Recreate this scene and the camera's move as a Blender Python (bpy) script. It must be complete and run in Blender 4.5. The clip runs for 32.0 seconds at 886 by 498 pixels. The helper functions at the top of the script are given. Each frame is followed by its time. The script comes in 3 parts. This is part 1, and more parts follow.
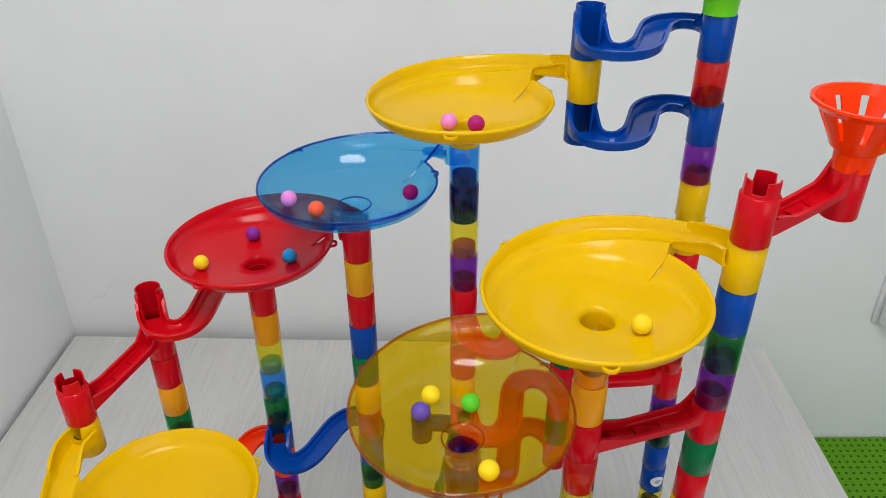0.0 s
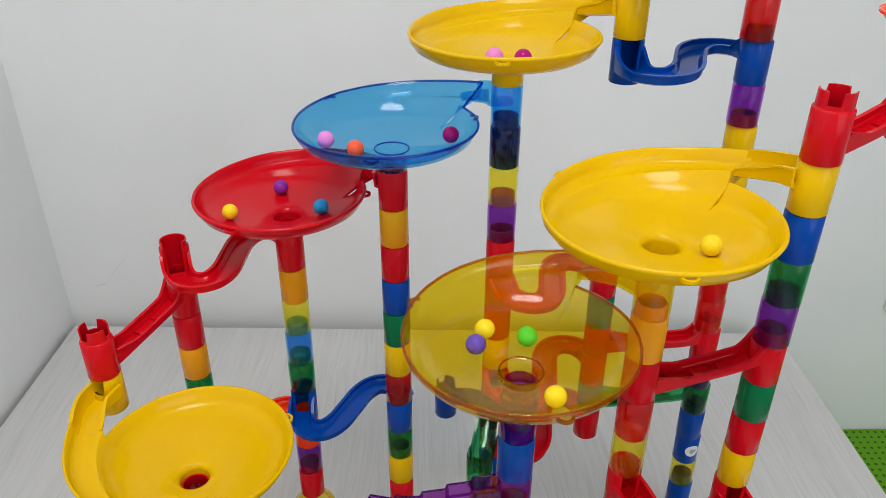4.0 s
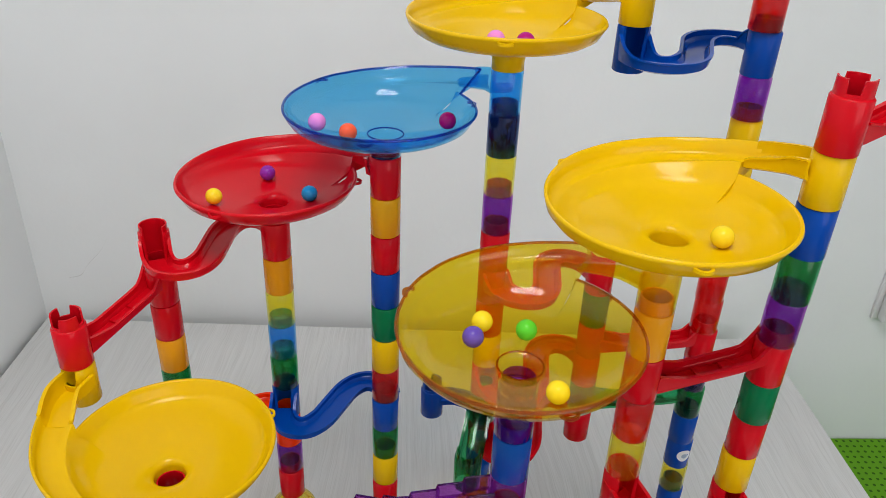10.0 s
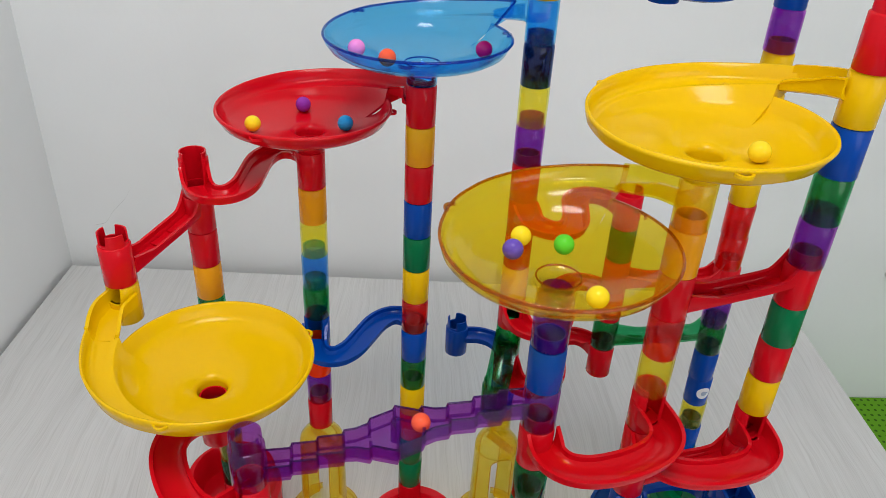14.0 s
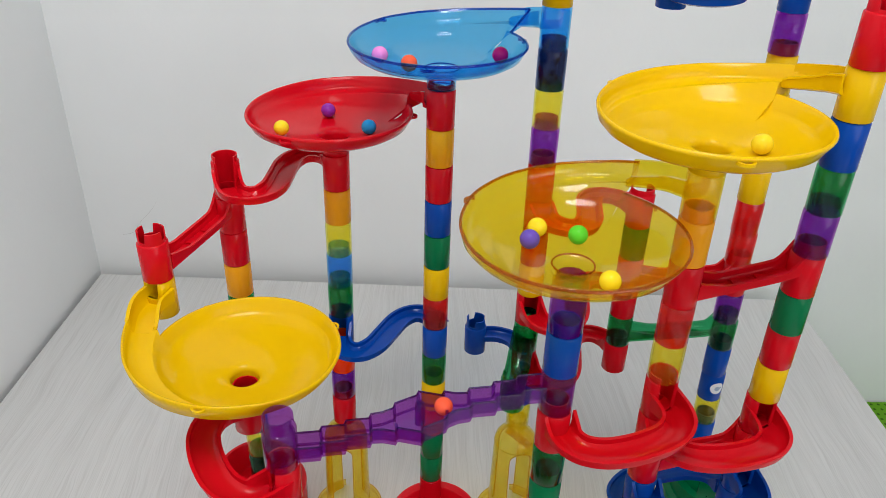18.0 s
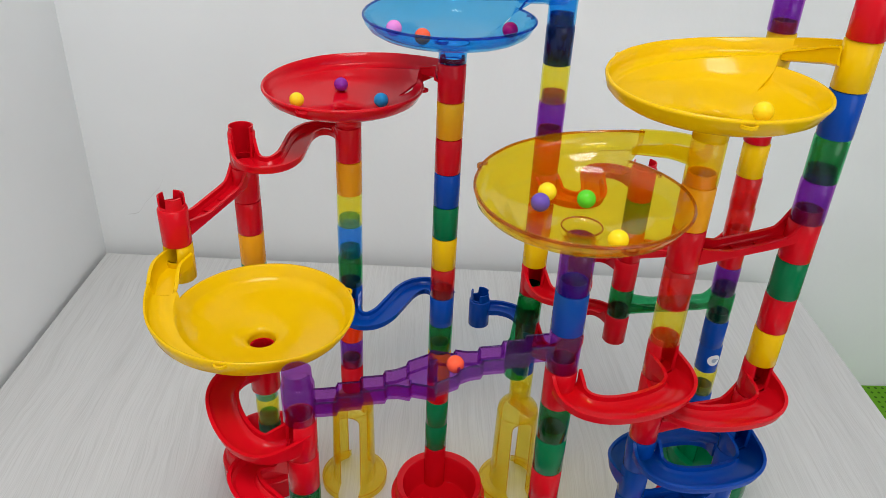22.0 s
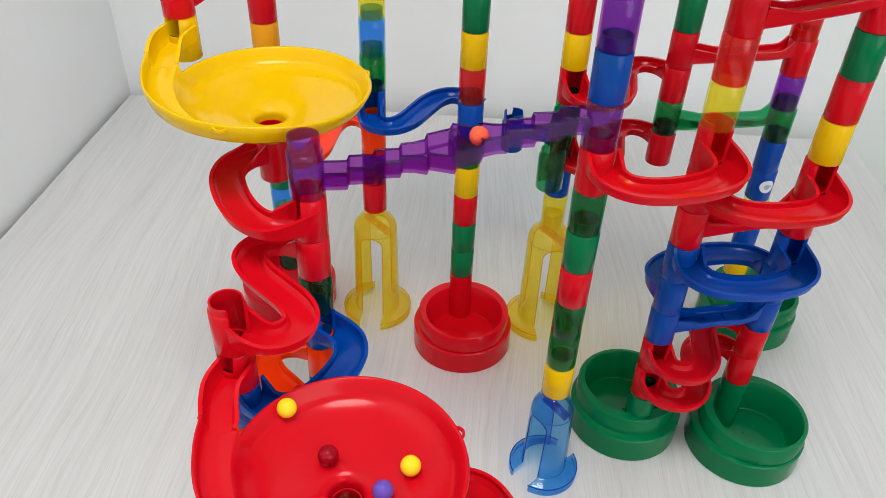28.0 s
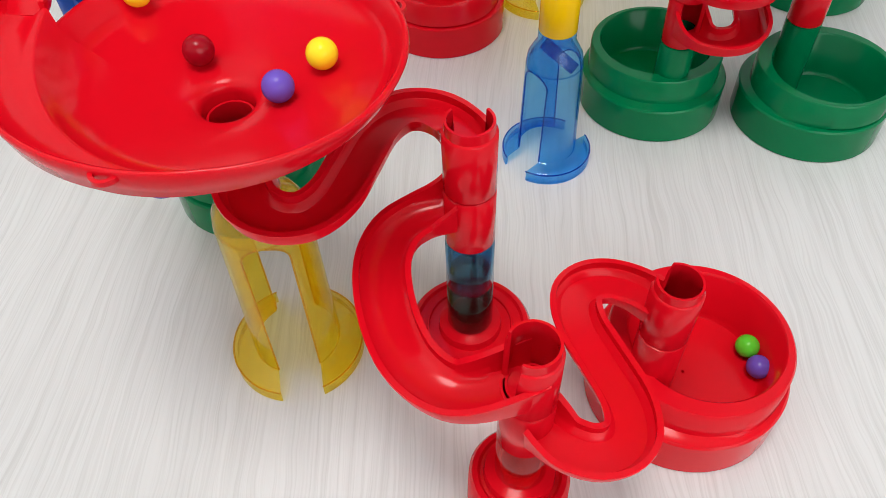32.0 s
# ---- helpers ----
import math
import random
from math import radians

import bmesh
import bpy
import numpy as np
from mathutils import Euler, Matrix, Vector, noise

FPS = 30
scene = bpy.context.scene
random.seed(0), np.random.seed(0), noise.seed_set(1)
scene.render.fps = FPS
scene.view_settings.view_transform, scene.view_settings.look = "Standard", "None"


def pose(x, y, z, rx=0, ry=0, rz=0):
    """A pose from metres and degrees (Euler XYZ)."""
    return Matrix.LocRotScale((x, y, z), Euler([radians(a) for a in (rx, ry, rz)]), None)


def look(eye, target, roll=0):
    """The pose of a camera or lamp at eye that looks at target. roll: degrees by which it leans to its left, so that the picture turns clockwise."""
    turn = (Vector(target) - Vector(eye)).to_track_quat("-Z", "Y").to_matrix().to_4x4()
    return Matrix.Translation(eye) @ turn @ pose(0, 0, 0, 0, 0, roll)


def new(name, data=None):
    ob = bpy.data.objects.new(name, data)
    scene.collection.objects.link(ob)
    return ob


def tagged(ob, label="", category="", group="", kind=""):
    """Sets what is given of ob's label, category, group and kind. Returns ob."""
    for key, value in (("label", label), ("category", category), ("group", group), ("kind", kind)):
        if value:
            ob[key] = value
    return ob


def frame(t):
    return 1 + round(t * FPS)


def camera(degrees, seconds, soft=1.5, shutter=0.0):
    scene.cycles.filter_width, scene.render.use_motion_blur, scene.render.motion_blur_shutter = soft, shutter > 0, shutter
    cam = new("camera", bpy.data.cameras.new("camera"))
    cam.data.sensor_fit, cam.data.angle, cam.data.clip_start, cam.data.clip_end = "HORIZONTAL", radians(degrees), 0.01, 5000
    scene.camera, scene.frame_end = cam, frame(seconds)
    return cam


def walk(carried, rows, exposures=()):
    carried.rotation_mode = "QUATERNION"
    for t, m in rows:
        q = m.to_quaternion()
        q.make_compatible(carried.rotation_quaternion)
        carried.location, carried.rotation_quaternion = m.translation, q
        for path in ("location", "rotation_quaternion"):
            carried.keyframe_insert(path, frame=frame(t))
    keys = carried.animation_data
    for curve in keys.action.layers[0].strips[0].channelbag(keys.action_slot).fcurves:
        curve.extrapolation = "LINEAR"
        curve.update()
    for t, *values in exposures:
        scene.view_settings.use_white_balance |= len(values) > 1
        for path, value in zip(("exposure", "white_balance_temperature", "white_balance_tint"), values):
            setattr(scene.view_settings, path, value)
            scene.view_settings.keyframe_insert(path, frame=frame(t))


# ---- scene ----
cam = camera(60.2, 32.0, soft=0.5)
ROWS = [
    (0, 0.0868, -0.6438, 0.9660, -0.00, -30.80, -0.25),
    (0.5, 0.0694, -0.6563, 0.9505, -0.47, -30.60, -0.11),
    (1, 0.0515, -0.6504, 0.9366, -0.18, -30.26, 0.49),
    (1.5, 0.0413, -0.6464, 0.9299, -0.79, -29.72, 0.43),
    (2, 0.0307, -0.6418, 0.9174, -0.78, -29.81, 0.89),
    (2.5, 0.0333, -0.6439, 0.9105, -0.71, -29.90, 0.46),
    (3, 0.0395, -0.6518, 0.9011, -0.89, -29.68, 0.12),
    (3.5, 0.0336, -0.6568, 0.8935, -1.11, -29.41, 0.21),
    (5.5, 0.0340, -0.6563, 0.8880, -2.23, -28.16, 0.74),
    (6, 0.0344, -0.6605, 0.8899, -2.53, -27.87, 1.10),
    (6.5, 0.0322, -0.6487, 0.8842, -2.30, -27.81, 1.49),
    (7, 0.0313, -0.6419, 0.8777, -2.68, -27.73, 1.44),
    (7.5, 0.0305, -0.6396, 0.8733, -2.70, -27.87, 1.43),
    (8, 0.0284, -0.6417, 0.8731, -2.97, -28.02, 1.62),
    (8.5, 0.0259, -0.6414, 0.8715, -3.18, -28.18, 1.84),
    (9, 0.0258, -0.6415, 0.8689, -3.05, -28.31, 1.86),
    (9.5, 0.0221, -0.6385, 0.8679, -3.25, -28.60, 2.33),
    (10, 0.0221, -0.6376, 0.8653, -3.06, -28.74, 2.41),
    (10.5, 0.0202, -0.6369, 0.8649, -3.06, -29.11, 2.50),
    (11, 0.0167, -0.6394, 0.8625, -3.10, -29.31, 2.63),
    (11.5, 0.0171, -0.6511, 0.8562, -3.05, -29.30, 2.37),
    (12, 0.0167, -0.6594, 0.8510, -2.92, -29.64, 2.53),
    (12.5, 0.0148, -0.6684, 0.8463, -2.71, -29.97, 2.41),
    (13, 0.0093, -0.6712, 0.8424, -2.64, -30.33, 2.51),
    (13.5, 0.0042, -0.6700, 0.8371, -2.58, -30.65, 2.92),
    (14, -0.0026, -0.6724, 0.8344, -2.59, -30.67, 2.93),
    (14.5, -0.0073, -0.6769, 0.8331, -2.53, -30.61, 2.96),
    (16.5, -0.0070, -0.7136, 0.8368, -2.16, -29.15, 2.22),
    (17, 0.0012, -0.7168, 0.8347, -1.29, -29.46, 1.56),
    (17.5, -0.0014, -0.7172, 0.8340, -1.37, -29.50, 1.61),
    (18, -0.0073, -0.7117, 0.8345, -1.17, -29.48, 1.82),
    (18.5, -0.0113, -0.7045, 0.8340, -1.22, -29.52, 1.58),
    (19, -0.0143, -0.6957, 0.8326, -1.49, -29.76, 1.68),
    (19.5, -0.0171, -0.6918, 0.8281, -1.68, -29.96, 1.92),
    (20, -0.0192, -0.6938, 0.8246, -1.67, -30.32, 2.10),
    (20.5, -0.0234, -0.7047, 0.8214, -1.41, -30.22, 2.43),
    (21, -0.0269, -0.7207, 0.8216, -1.78, -30.03, 2.56),
    (21.5, -0.0231, -0.7355, 0.8255, -1.96, -30.11, 2.58),
    (22, -0.0238, -0.7469, 0.8243, -1.77, -29.88, 2.53),
    (22.5, -0.0254, -0.7498, 0.8241, -1.85, -29.57, 2.60),
    (23, -0.0247, -0.7560, 0.8231, -1.91, -29.34, 2.77),
    (23.5, -0.0191, -0.7686, 0.8202, -1.71, -29.18, 2.32),
    (24, -0.0200, -0.7656, 0.8068, -1.49, -29.27, 2.55),
    (24.5, -0.0218, -0.7586, 0.7922, -0.69, -30.68, 2.59),
    (26.5, -0.0130, -0.7642, 0.7553, 0.94, -32.57, 1.22),
    (27, -0.0138, -0.7624, 0.7430, 1.07, -32.98, 1.65),
    (27.5, -0.0145, -0.7594, 0.7255, 1.10, -34.41, 2.07),
    (28, -0.0036, -0.7508, 0.6972, 1.50, -37.07, 2.19),
    (28.5, 0.0242, -0.7379, 0.6514, 1.68, -40.02, 1.12),
    (29, 0.0447, -0.7291, 0.6144, 0.84, -42.66, 0.50),
    (29.5, 0.0533, -0.7250, 0.5870, 0.60, -44.22, 1.05),
    (30, 0.0496, -0.7210, 0.5602, 1.43, -44.81, 1.22),
    (30.5, 0.0425, -0.7062, 0.5273, 3.85, -45.39, -1.03),
    (31, 0.0445, -0.6974, 0.4956, 3.97, -46.41, -3.04),
    (31.5, 0.0443, -0.7018, 0.4672, 3.50, -48.02, -2.06),
    (32, 0.0437, -0.7031, 0.4524, 3.99, -50.03, -2.48),
]
walk(cam, [(t, pose(x, y, z, 0, 0, yaw) @ pose(0, 0, 0, 90 + pitch) @ pose(0, 0, 0, 0, 0, roll)) for t, x, y, z, yaw, pitch, roll in ROWS],
     exposures=[(0.0, -0.04), (10.0, -0.02), (20.0, 0.09), (27.5, 0.29), (29.5, 0.44), (32.0, 0.44)])

# ---- world, lights, exposure ----
world = bpy.data.worlds.new("room_world")
scene.world = world
world.use_nodes = True
world.node_tree.nodes["Background"].inputs[0].default_value = (0.9, 0.95, 1.0, 1)
world.node_tree.nodes["Background"].inputs[1].default_value = 0.12
scene.view_settings.exposure = 0.0
scene.cycles.transparent_max_bounces = 24
scene.cycles.max_bounces = 24
scene.cycles.transmission_bounces = 24


def area_light(name, eye, target, sx, sy, watts, colour):
    data = bpy.data.lights.new(name, "AREA")
    data.shape, data.size, data.size_y, data.energy, data.color = ("DISK" if sx == sy else "RECTANGLE"), sx, sy, watts, colour
    ob = new(name, data)
    ob.matrix_world = look(eye, target)
    return ob


area_light("ceiling_light_lamp", (-0.06, -0.78, 2.27), (-0.06, -0.779, 0.0), 0.80, 0.80, 20.5, (1.0, 0.975, 0.945))
area_light("window_light_lamp", (1.05, -2.40, 1.1), (-0.1, 0.0, 0.35), 2.4, 1.7, 26.0, (0.93, 0.965, 1.0))


# ---- materials ----
def srgb(r, g, b):
    def lin(c):
        c /= 255
        return c / 12.92 if c <= 0.04045 else ((c + 0.055) / 1.055) ** 2.4
    return (lin(r), lin(g), lin(b), 1)


def node(nt, kind, **props):
    n = nt.nodes.new(kind)
    for key, value in props.items():
        if key == "operation":
            n.operation = value
        elif key == "noise_dimensions":
            n.noise_dimensions = value
        elif key == "data_type":
            n.data_type = value
        elif key == "blend_type":
            n.blend_type = value
    return n


def noise_node(nt, coord, scale, detail=3.0, stretch=None):
    n = node(nt, "ShaderNodeTexNoise")
    n.inputs["Scale"].default_value, n.inputs["Detail"].default_value = scale, detail
    if stretch:
        m = node(nt, "ShaderNodeMapping")
        m.inputs["Scale"].default_value = stretch
        nt.links.new(coord, m.inputs[0])
        nt.links.new(m.outputs[0], n.inputs["Vector"])
    else:
        nt.links.new(coord, n.inputs["Vector"])
    return n


def ramp_node(nt, fac, stops):
    r = node(nt, "ShaderNodeValToRGB")
    el = r.color_ramp.elements
    while len(el) < len(stops):
        el.new(0.5)
    for e, (p, c) in zip(el, stops):
        e.position, e.color = p, c
    nt.links.new(fac, r.inputs[0])
    return r


def plastic(name, colour, rough=0.15):
    """Glossy moulded toy plastic: faint cloudiness, dust in the gloss, very fine relief."""
    mat = bpy.data.materials.new(name)
    mat.use_nodes = True
    nt = mat.node_tree
    b = nt.nodes["Principled BSDF"]
    tc = node(nt, "ShaderNodeTexCoord")
    info = node(nt, "ShaderNodeObjectInfo")
    n1 = noise_node(nt, tc.outputs["Object"], 22.0)
    n2 = noise_node(nt, tc.outputs["Object"], 260.0, 4.0)
    hsv = node(nt, "ShaderNodeHueSaturation")
    hsv.inputs["Color"].default_value = colour
    add = node(nt, "ShaderNodeMath", operation="MULTIPLY_ADD")
    nt.links.new(n1.outputs["Fac"], add.inputs[0])
    add.inputs[1].default_value, add.inputs[2].default_value = 0.08, 0.92
    add2 = node(nt, "ShaderNodeMath", operation="MULTIPLY_ADD")
    nt.links.new(info.outputs["Random"], add2.inputs[0])
    add2.inputs[1].default_value = 0.06
    nt.links.new(add.outputs[0], add2.inputs[2])
    nt.links.new(add2.outputs[0], hsv.inputs["Value"])
    nt.links.new(hsv.outputs[0], b.inputs["Base Color"])
    rr = node(nt, "ShaderNodeMath", operation="MULTIPLY_ADD")
    nt.links.new(n2.outputs["Fac"], rr.inputs[0])
    rr.inputs[1].default_value, rr.inputs[2].default_value = 0.06, rough - 0.03
    nt.links.new(rr.outputs[0], b.inputs["Roughness"])
    bump = node(nt, "ShaderNodeBump")
    bump.inputs["Strength"].default_value, bump.inputs["Distance"].default_value = 0.004, 0.0004
    nt.links.new(n1.outputs["Fac"], bump.inputs["Height"])
    nt.links.new(bump.outputs[0], b.inputs["Normal"])
    b.inputs["IOR"].default_value = 1.28
    return mat


def clear_plastic(name, tint, body, cloud=0.06):
    """Tinted see-through plastic: each surface of a thin wall lets light straight through and takes some colour out of it; a gloss on top, a little dye scattered in it."""
    mat = bpy.data.materials.new(name)
    mat.use_nodes = True
    nt = mat.node_tree
    nt.nodes.remove(nt.nodes["Principled BSDF"])
    out = nt.nodes["Material Output"]
    tc = node(nt, "ShaderNodeTexCoord")
    n1 = noise_node(nt, tc.outputs["Object"], 40.0)
    tr = node(nt, "ShaderNodeBsdfTransparent")
    tr.inputs[0].default_value = tint
    df = node(nt, "ShaderNodeBsdfPrincipled")
    df.inputs["Base Color"].default_value, df.inputs["Roughness"].default_value = body, 0.2
    gl = node(nt, "ShaderNodeBsdfGlossy")
    gl.inputs["Roughness"].default_value = 0.03
    mix = node(nt, "ShaderNodeMixShader")
    cl = node(nt, "ShaderNodeMath", operation="MULTIPLY_ADD")
    nt.links.new(n1.outputs["Fac"], cl.inputs[0])
    cl.inputs[1].default_value, cl.inputs[2].default_value = cloud * 0.5, cloud * 0.75
    nt.links.new(cl.outputs[0], mix.inputs[0])
    nt.links.new(tr.outputs[0], mix.inputs[1])
    glow = node(nt, "ShaderNodeBsdfTranslucent")
    glow.inputs[0].default_value = body
    dye = node(nt, "ShaderNodeMixShader")
    nt.links.new(df.outputs[0], dye.inputs[1])
    nt.links.new(glow.outputs[0], dye.inputs[2])
    nt.links.new(dye.outputs[0], mix.inputs[2])
    lw = node(nt, "ShaderNodeLayerWeight")
    lw.inputs["Blend"].default_value = 0.5
    fifth = node(nt, "ShaderNodeMath", operation="POWER")
    nt.links.new(lw.outputs["Facing"], fifth.inputs[0])
    fifth.inputs[1].default_value = 5.0
    shine = node(nt, "ShaderNodeMath", operation="MULTIPLY_ADD")
    nt.links.new(fifth.outputs[0], shine.inputs[0])
    shine.inputs[1].default_value, shine.inputs[2].default_value = 0.75, 0.035
    mix2 = node(nt, "ShaderNodeMixShader")
    nt.links.new(shine.outputs[0], mix2.inputs[0])
    nt.links.new(mix.outputs[0], mix2.inputs[1])
    nt.links.new(gl.outputs[0], mix2.inputs[2])
    nt.links.new(mix2.outputs[0], out.inputs[0])
    return mat


def plaster(name, colour, scale=9.0):
    mat = bpy.data.materials.new(name)
    mat.use_nodes = True
    nt = mat.node_tree
    b = nt.nodes["Principled BSDF"]
    tc = node(nt, "ShaderNodeTexCoord")
    n1 = noise_node(nt, tc.outputs["Object"], scale * 0.25, 4.0)
    n2 = noise_node(nt, tc.outputs["Object"], 90.0, 5.0)
    c2 = tuple(c * 0.93 for c in colour[:3]) + (1,)
    r = ramp_node(nt, n1.outputs["Fac"], [(0.3, c2), (0.7, colour)])
    nt.links.new(r.outputs[0], b.inputs["Base Color"])
    b.inputs["Roughness"].default_value = 0.75
    bump = node(nt, "ShaderNodeBump")
    bump.inputs["Strength"].default_value, bump.inputs["Distance"].default_value = 0.12, 0.002
    nt.links.new(n2.outputs["Fac"], bump.inputs["Height"])
    nt.links.new(bump.outputs[0], b.inputs["Normal"])
    return mat


def whitewashed_wood(name):
    """Pale grey wood laminate with fine streaks that run away from the viewer."""
    mat = bpy.data.materials.new(name)
    mat.use_nodes = True
    nt = mat.node_tree
    b = nt.nodes["Principled BSDF"]
    tc = node(nt, "ShaderNodeTexCoord")
    warp = noise_node(nt, tc.outputs["Object"], 2.2, 2.0, (1, 0.6, 1))
    va = node(nt, "ShaderNodeVectorMath", operation="MULTIPLY_ADD")
    nt.links.new(warp.outputs["Color"], va.inputs[0])
    va.inputs[1].default_value = (0.10, 0.0, 0.0)
    ripple = noise_node(nt, tc.outputs["Object"], 1.0, 2.0, (34, 11, 1))
    vr = node(nt, "ShaderNodeVectorMath", operation="MULTIPLY_ADD")
    nt.links.new(ripple.outputs["Color"], vr.inputs[0])
    vr.inputs[1].default_value = (0.011, 0.0, 0.0)
    nt.links.new(tc.outputs["Object"], vr.inputs[2])
    nt.links.new(vr.outputs[0], va.inputs[2])
    fine = noise_node(nt, va.outputs[0], 1.0, 6.0, (720, 9.0, 1))
    mid = noise_node(nt, va.outputs[0], 1.0, 5.0, (150, 2.2, 1))
    wide = noise_node(nt, va.outputs[0], 1.0, 3.0, (9, 0.7, 1))
    rf = ramp_node(nt, fine.outputs["Fac"], [(0.32, (0.66, 0.65, 0.635, 1)), (0.55, (1, 1, 1, 1))])
    rm = ramp_node(nt, mid.outputs["Fac"], [(0.32, (0.90, 0.898, 0.895, 1)), (0.56, (1, 1, 1, 1))])
    rw = ramp_node(nt, wide.outputs["Fac"], [(0.35, (0.612, 0.613, 0.611, 1)), (0.68, (0.655, 0.656, 0.654, 1))])
    m1 = node(nt, "ShaderNodeMix", data_type="RGBA", blend_type="MULTIPLY")
    m1.inputs["Factor"].default_value = 0.36
    nt.links.new(rw.outputs[0], m1.inputs["A"])
    nt.links.new(rf.outputs[0], m1.inputs["B"])
    m2 = node(nt, "ShaderNodeMix", data_type="RGBA", blend_type="MULTIPLY")
    m2.inputs["Factor"].default_value = 0.75
    nt.links.new(m1.outputs["Result"], m2.inputs["A"])
    nt.links.new(rm.outputs[0], m2.inputs["B"])
    nt.links.new(m2.outputs["Result"], b.inputs["Base Color"])
    b.inputs["Roughness"].default_value = 0.42
    bump = node(nt, "ShaderNodeBump")
    bump.inputs["Strength"].default_value, bump.inputs["Distance"].default_value = 0.25, 0.0006
    nt.links.new(fine.outputs["Fac"], bump.inputs["Height"])
    nt.links.new(bump.outputs[0], b.inputs["Normal"])
    return mat


RED = plastic("red_plastic", srgb(208, 10, 28))
YEL = plastic("yellow_plastic", srgb(231, 186, 4))
AMB = plastic("orange_yellow_plastic", srgb(238, 160, 22))
BLU = plastic("blue_plastic", srgb(3, 68, 164))
GRN = plastic("green_plastic", srgb(0, 110, 65))
ORA = plastic("orange_plastic", srgb(255, 60, 6))
LIM = plastic("lime_plastic", srgb(108, 214, 40))
C_RED = clear_plastic("clear_red_plastic", (1.0, 0.30, 0.28, 1), srgb(226, 14, 22), 0.26)
C_YEL = clear_plastic("clear_yellow_plastic", (1.0, 0.97, 0.45, 1), srgb(244, 200, 24), 0.05)
C_AMB = clear_plastic("clear_amber_plastic", (1.0, 0.925, 0.20, 1), srgb(255, 184, 4), 0.12)
AMB_RIM = clear_plastic("thick_amber_plastic", (0.82, 0.48, 0.05, 1), srgb(205, 122, 4), 0.12)
C_STA = clear_plastic("clear_honey_plastic", (1.0, 0.945, 0.36, 1), srgb(255, 208, 6), 0.14)
STA_RIM = clear_plastic("thick_honey_plastic", (0.98, 0.78, 0.18, 1), srgb(244, 186, 6), 0.16)
C_BLU = clear_plastic("clear_blue_plastic", (0.42, 0.74, 1.0, 1), srgb(30, 130, 220), 0.05)
G_BLU = clear_plastic("clear_sky_blue_plastic", (0.35, 0.77, 1.0, 1), srgb(14, 128, 232), 0.045)
BLU_RIM = clear_plastic("thick_blue_plastic", (0.14, 0.36, 0.80, 1), srgb(4, 60, 160), 0.10)
S_BLU = clear_plastic("clear_blue_stand_plastic", (0.45, 0.79, 1.0, 1), srgb(14, 120, 228), 0.07)
C_DBL = clear_plastic("clear_deep_blue_plastic", (0.14, 0.27, 0.52, 1), srgb(3, 44, 112), 0.14)
C_TEA = clear_plastic("clear_teal_plastic", (0.36, 0.64, 0.80, 1), srgb(20, 90, 140), 0.06)
C_GRN = clear_plastic("clear_green_plastic", (0.21, 0.69, 0.43, 1), srgb(4, 116, 56), 0.06)
C_SMO = clear_plastic("clear_smoky_green_plastic", (0.52, 0.62, 0.58, 1), srgb(50, 70, 60), 0.10)
C_VIO = clear_plastic("clear_violet_plastic", (0.73, 0.38, 0.82, 1), srgb(120, 24, 165), 0.06)
VIO_RIM = clear_plastic("thick_violet_plastic", (0.50, 0.16, 0.62, 1), srgb(84, 8, 124), 0.10)
C_PUR = clear_plastic("clear_purple_plastic", (0.68, 0.31, 0.80, 1), srgb(125, 26, 180), 0.06)
WALL = plaster("white_wall_paint", srgb(238, 240, 241))
PRINT = plastic("grey_blue_print", srgb(160, 172, 192), 0.3)
CRACK = plaster("cracked_paint", srgb(206, 206, 205))
CEIL = plaster("ceiling_paint", srgb(235, 235, 233))
FLOOR = plaster("floor_covering", srgb(150, 146, 140))
WOOD = whitewashed_wood("whitewashed_wood")
MAT = plastic("lime_mat_plastic", srgb(98, 158, 20), 0.45)
HOLE = plastic("mat_hole_shade_green", srgb(52, 98, 12), 0.6)
WHITE = plastic("white_socket_plastic", srgb(228, 229, 230), 0.35)


# ---- mesh helpers ----
def part(name, bm, material, parent=None, label="", smooth=True, sharp=38):
    bmesh.ops.recalc_face_normals(bm, faces=bm.faces)
    me = bpy.data.meshes.new(name)
    bm.to_mesh(me)
    bm.free()
    if smooth:
        me.polygons.foreach_set("use_smooth", [True] * len(me.polygons))
        me.set_sharp_from_angle(angle=radians(sharp))
    me.materials.append(material)
    ob = new(name, me)
    ob.parent = parent
    if label:
        tagged(ob, label)
    return ob


def thing(name, x, y, z, label, category, group=""):
    ob = new(name)
    ob.empty_display_size = 0.01
    ob.location = (x, y, z)
    return tagged(ob, label, category, group)


def lathe(bm, profile, n=48, x=0.0, y=0.0, z=0.0, a0=0.0, a1=360.0, heights=None):
    """A closed profile of (r, z) turned about a vertical axis, all round or from a0 to a1 degrees. heights(angle, r, z) may move a point."""
    full = abs(a1 - a0) >= 359.9
    steps = n if full else n + 1
    rings = []
    for i in range(steps):
        a = radians(a0 + (a1 - a0) * i / n)
        ring = []
        for r, h in profile:
            rr, hh = heights(math.degrees(a), r, h) if heights else (r, h)
            ring.append(bm.verts.new((x + rr * math.cos(a), y + rr * math.sin(a), z + hh)))
        rings.append(ring)
    m = len(profile)
    for i in range(n):
        p, q = rings[i], rings[(i + 1) % steps]
        for j in range(m):
            k = (j + 1) % m
            bm.faces.new((p[j], q[j], q[k], p[k]))
    if not full:
        bm.faces.new(rings[0])
        bm.faces.new(rings[-1][::-1])


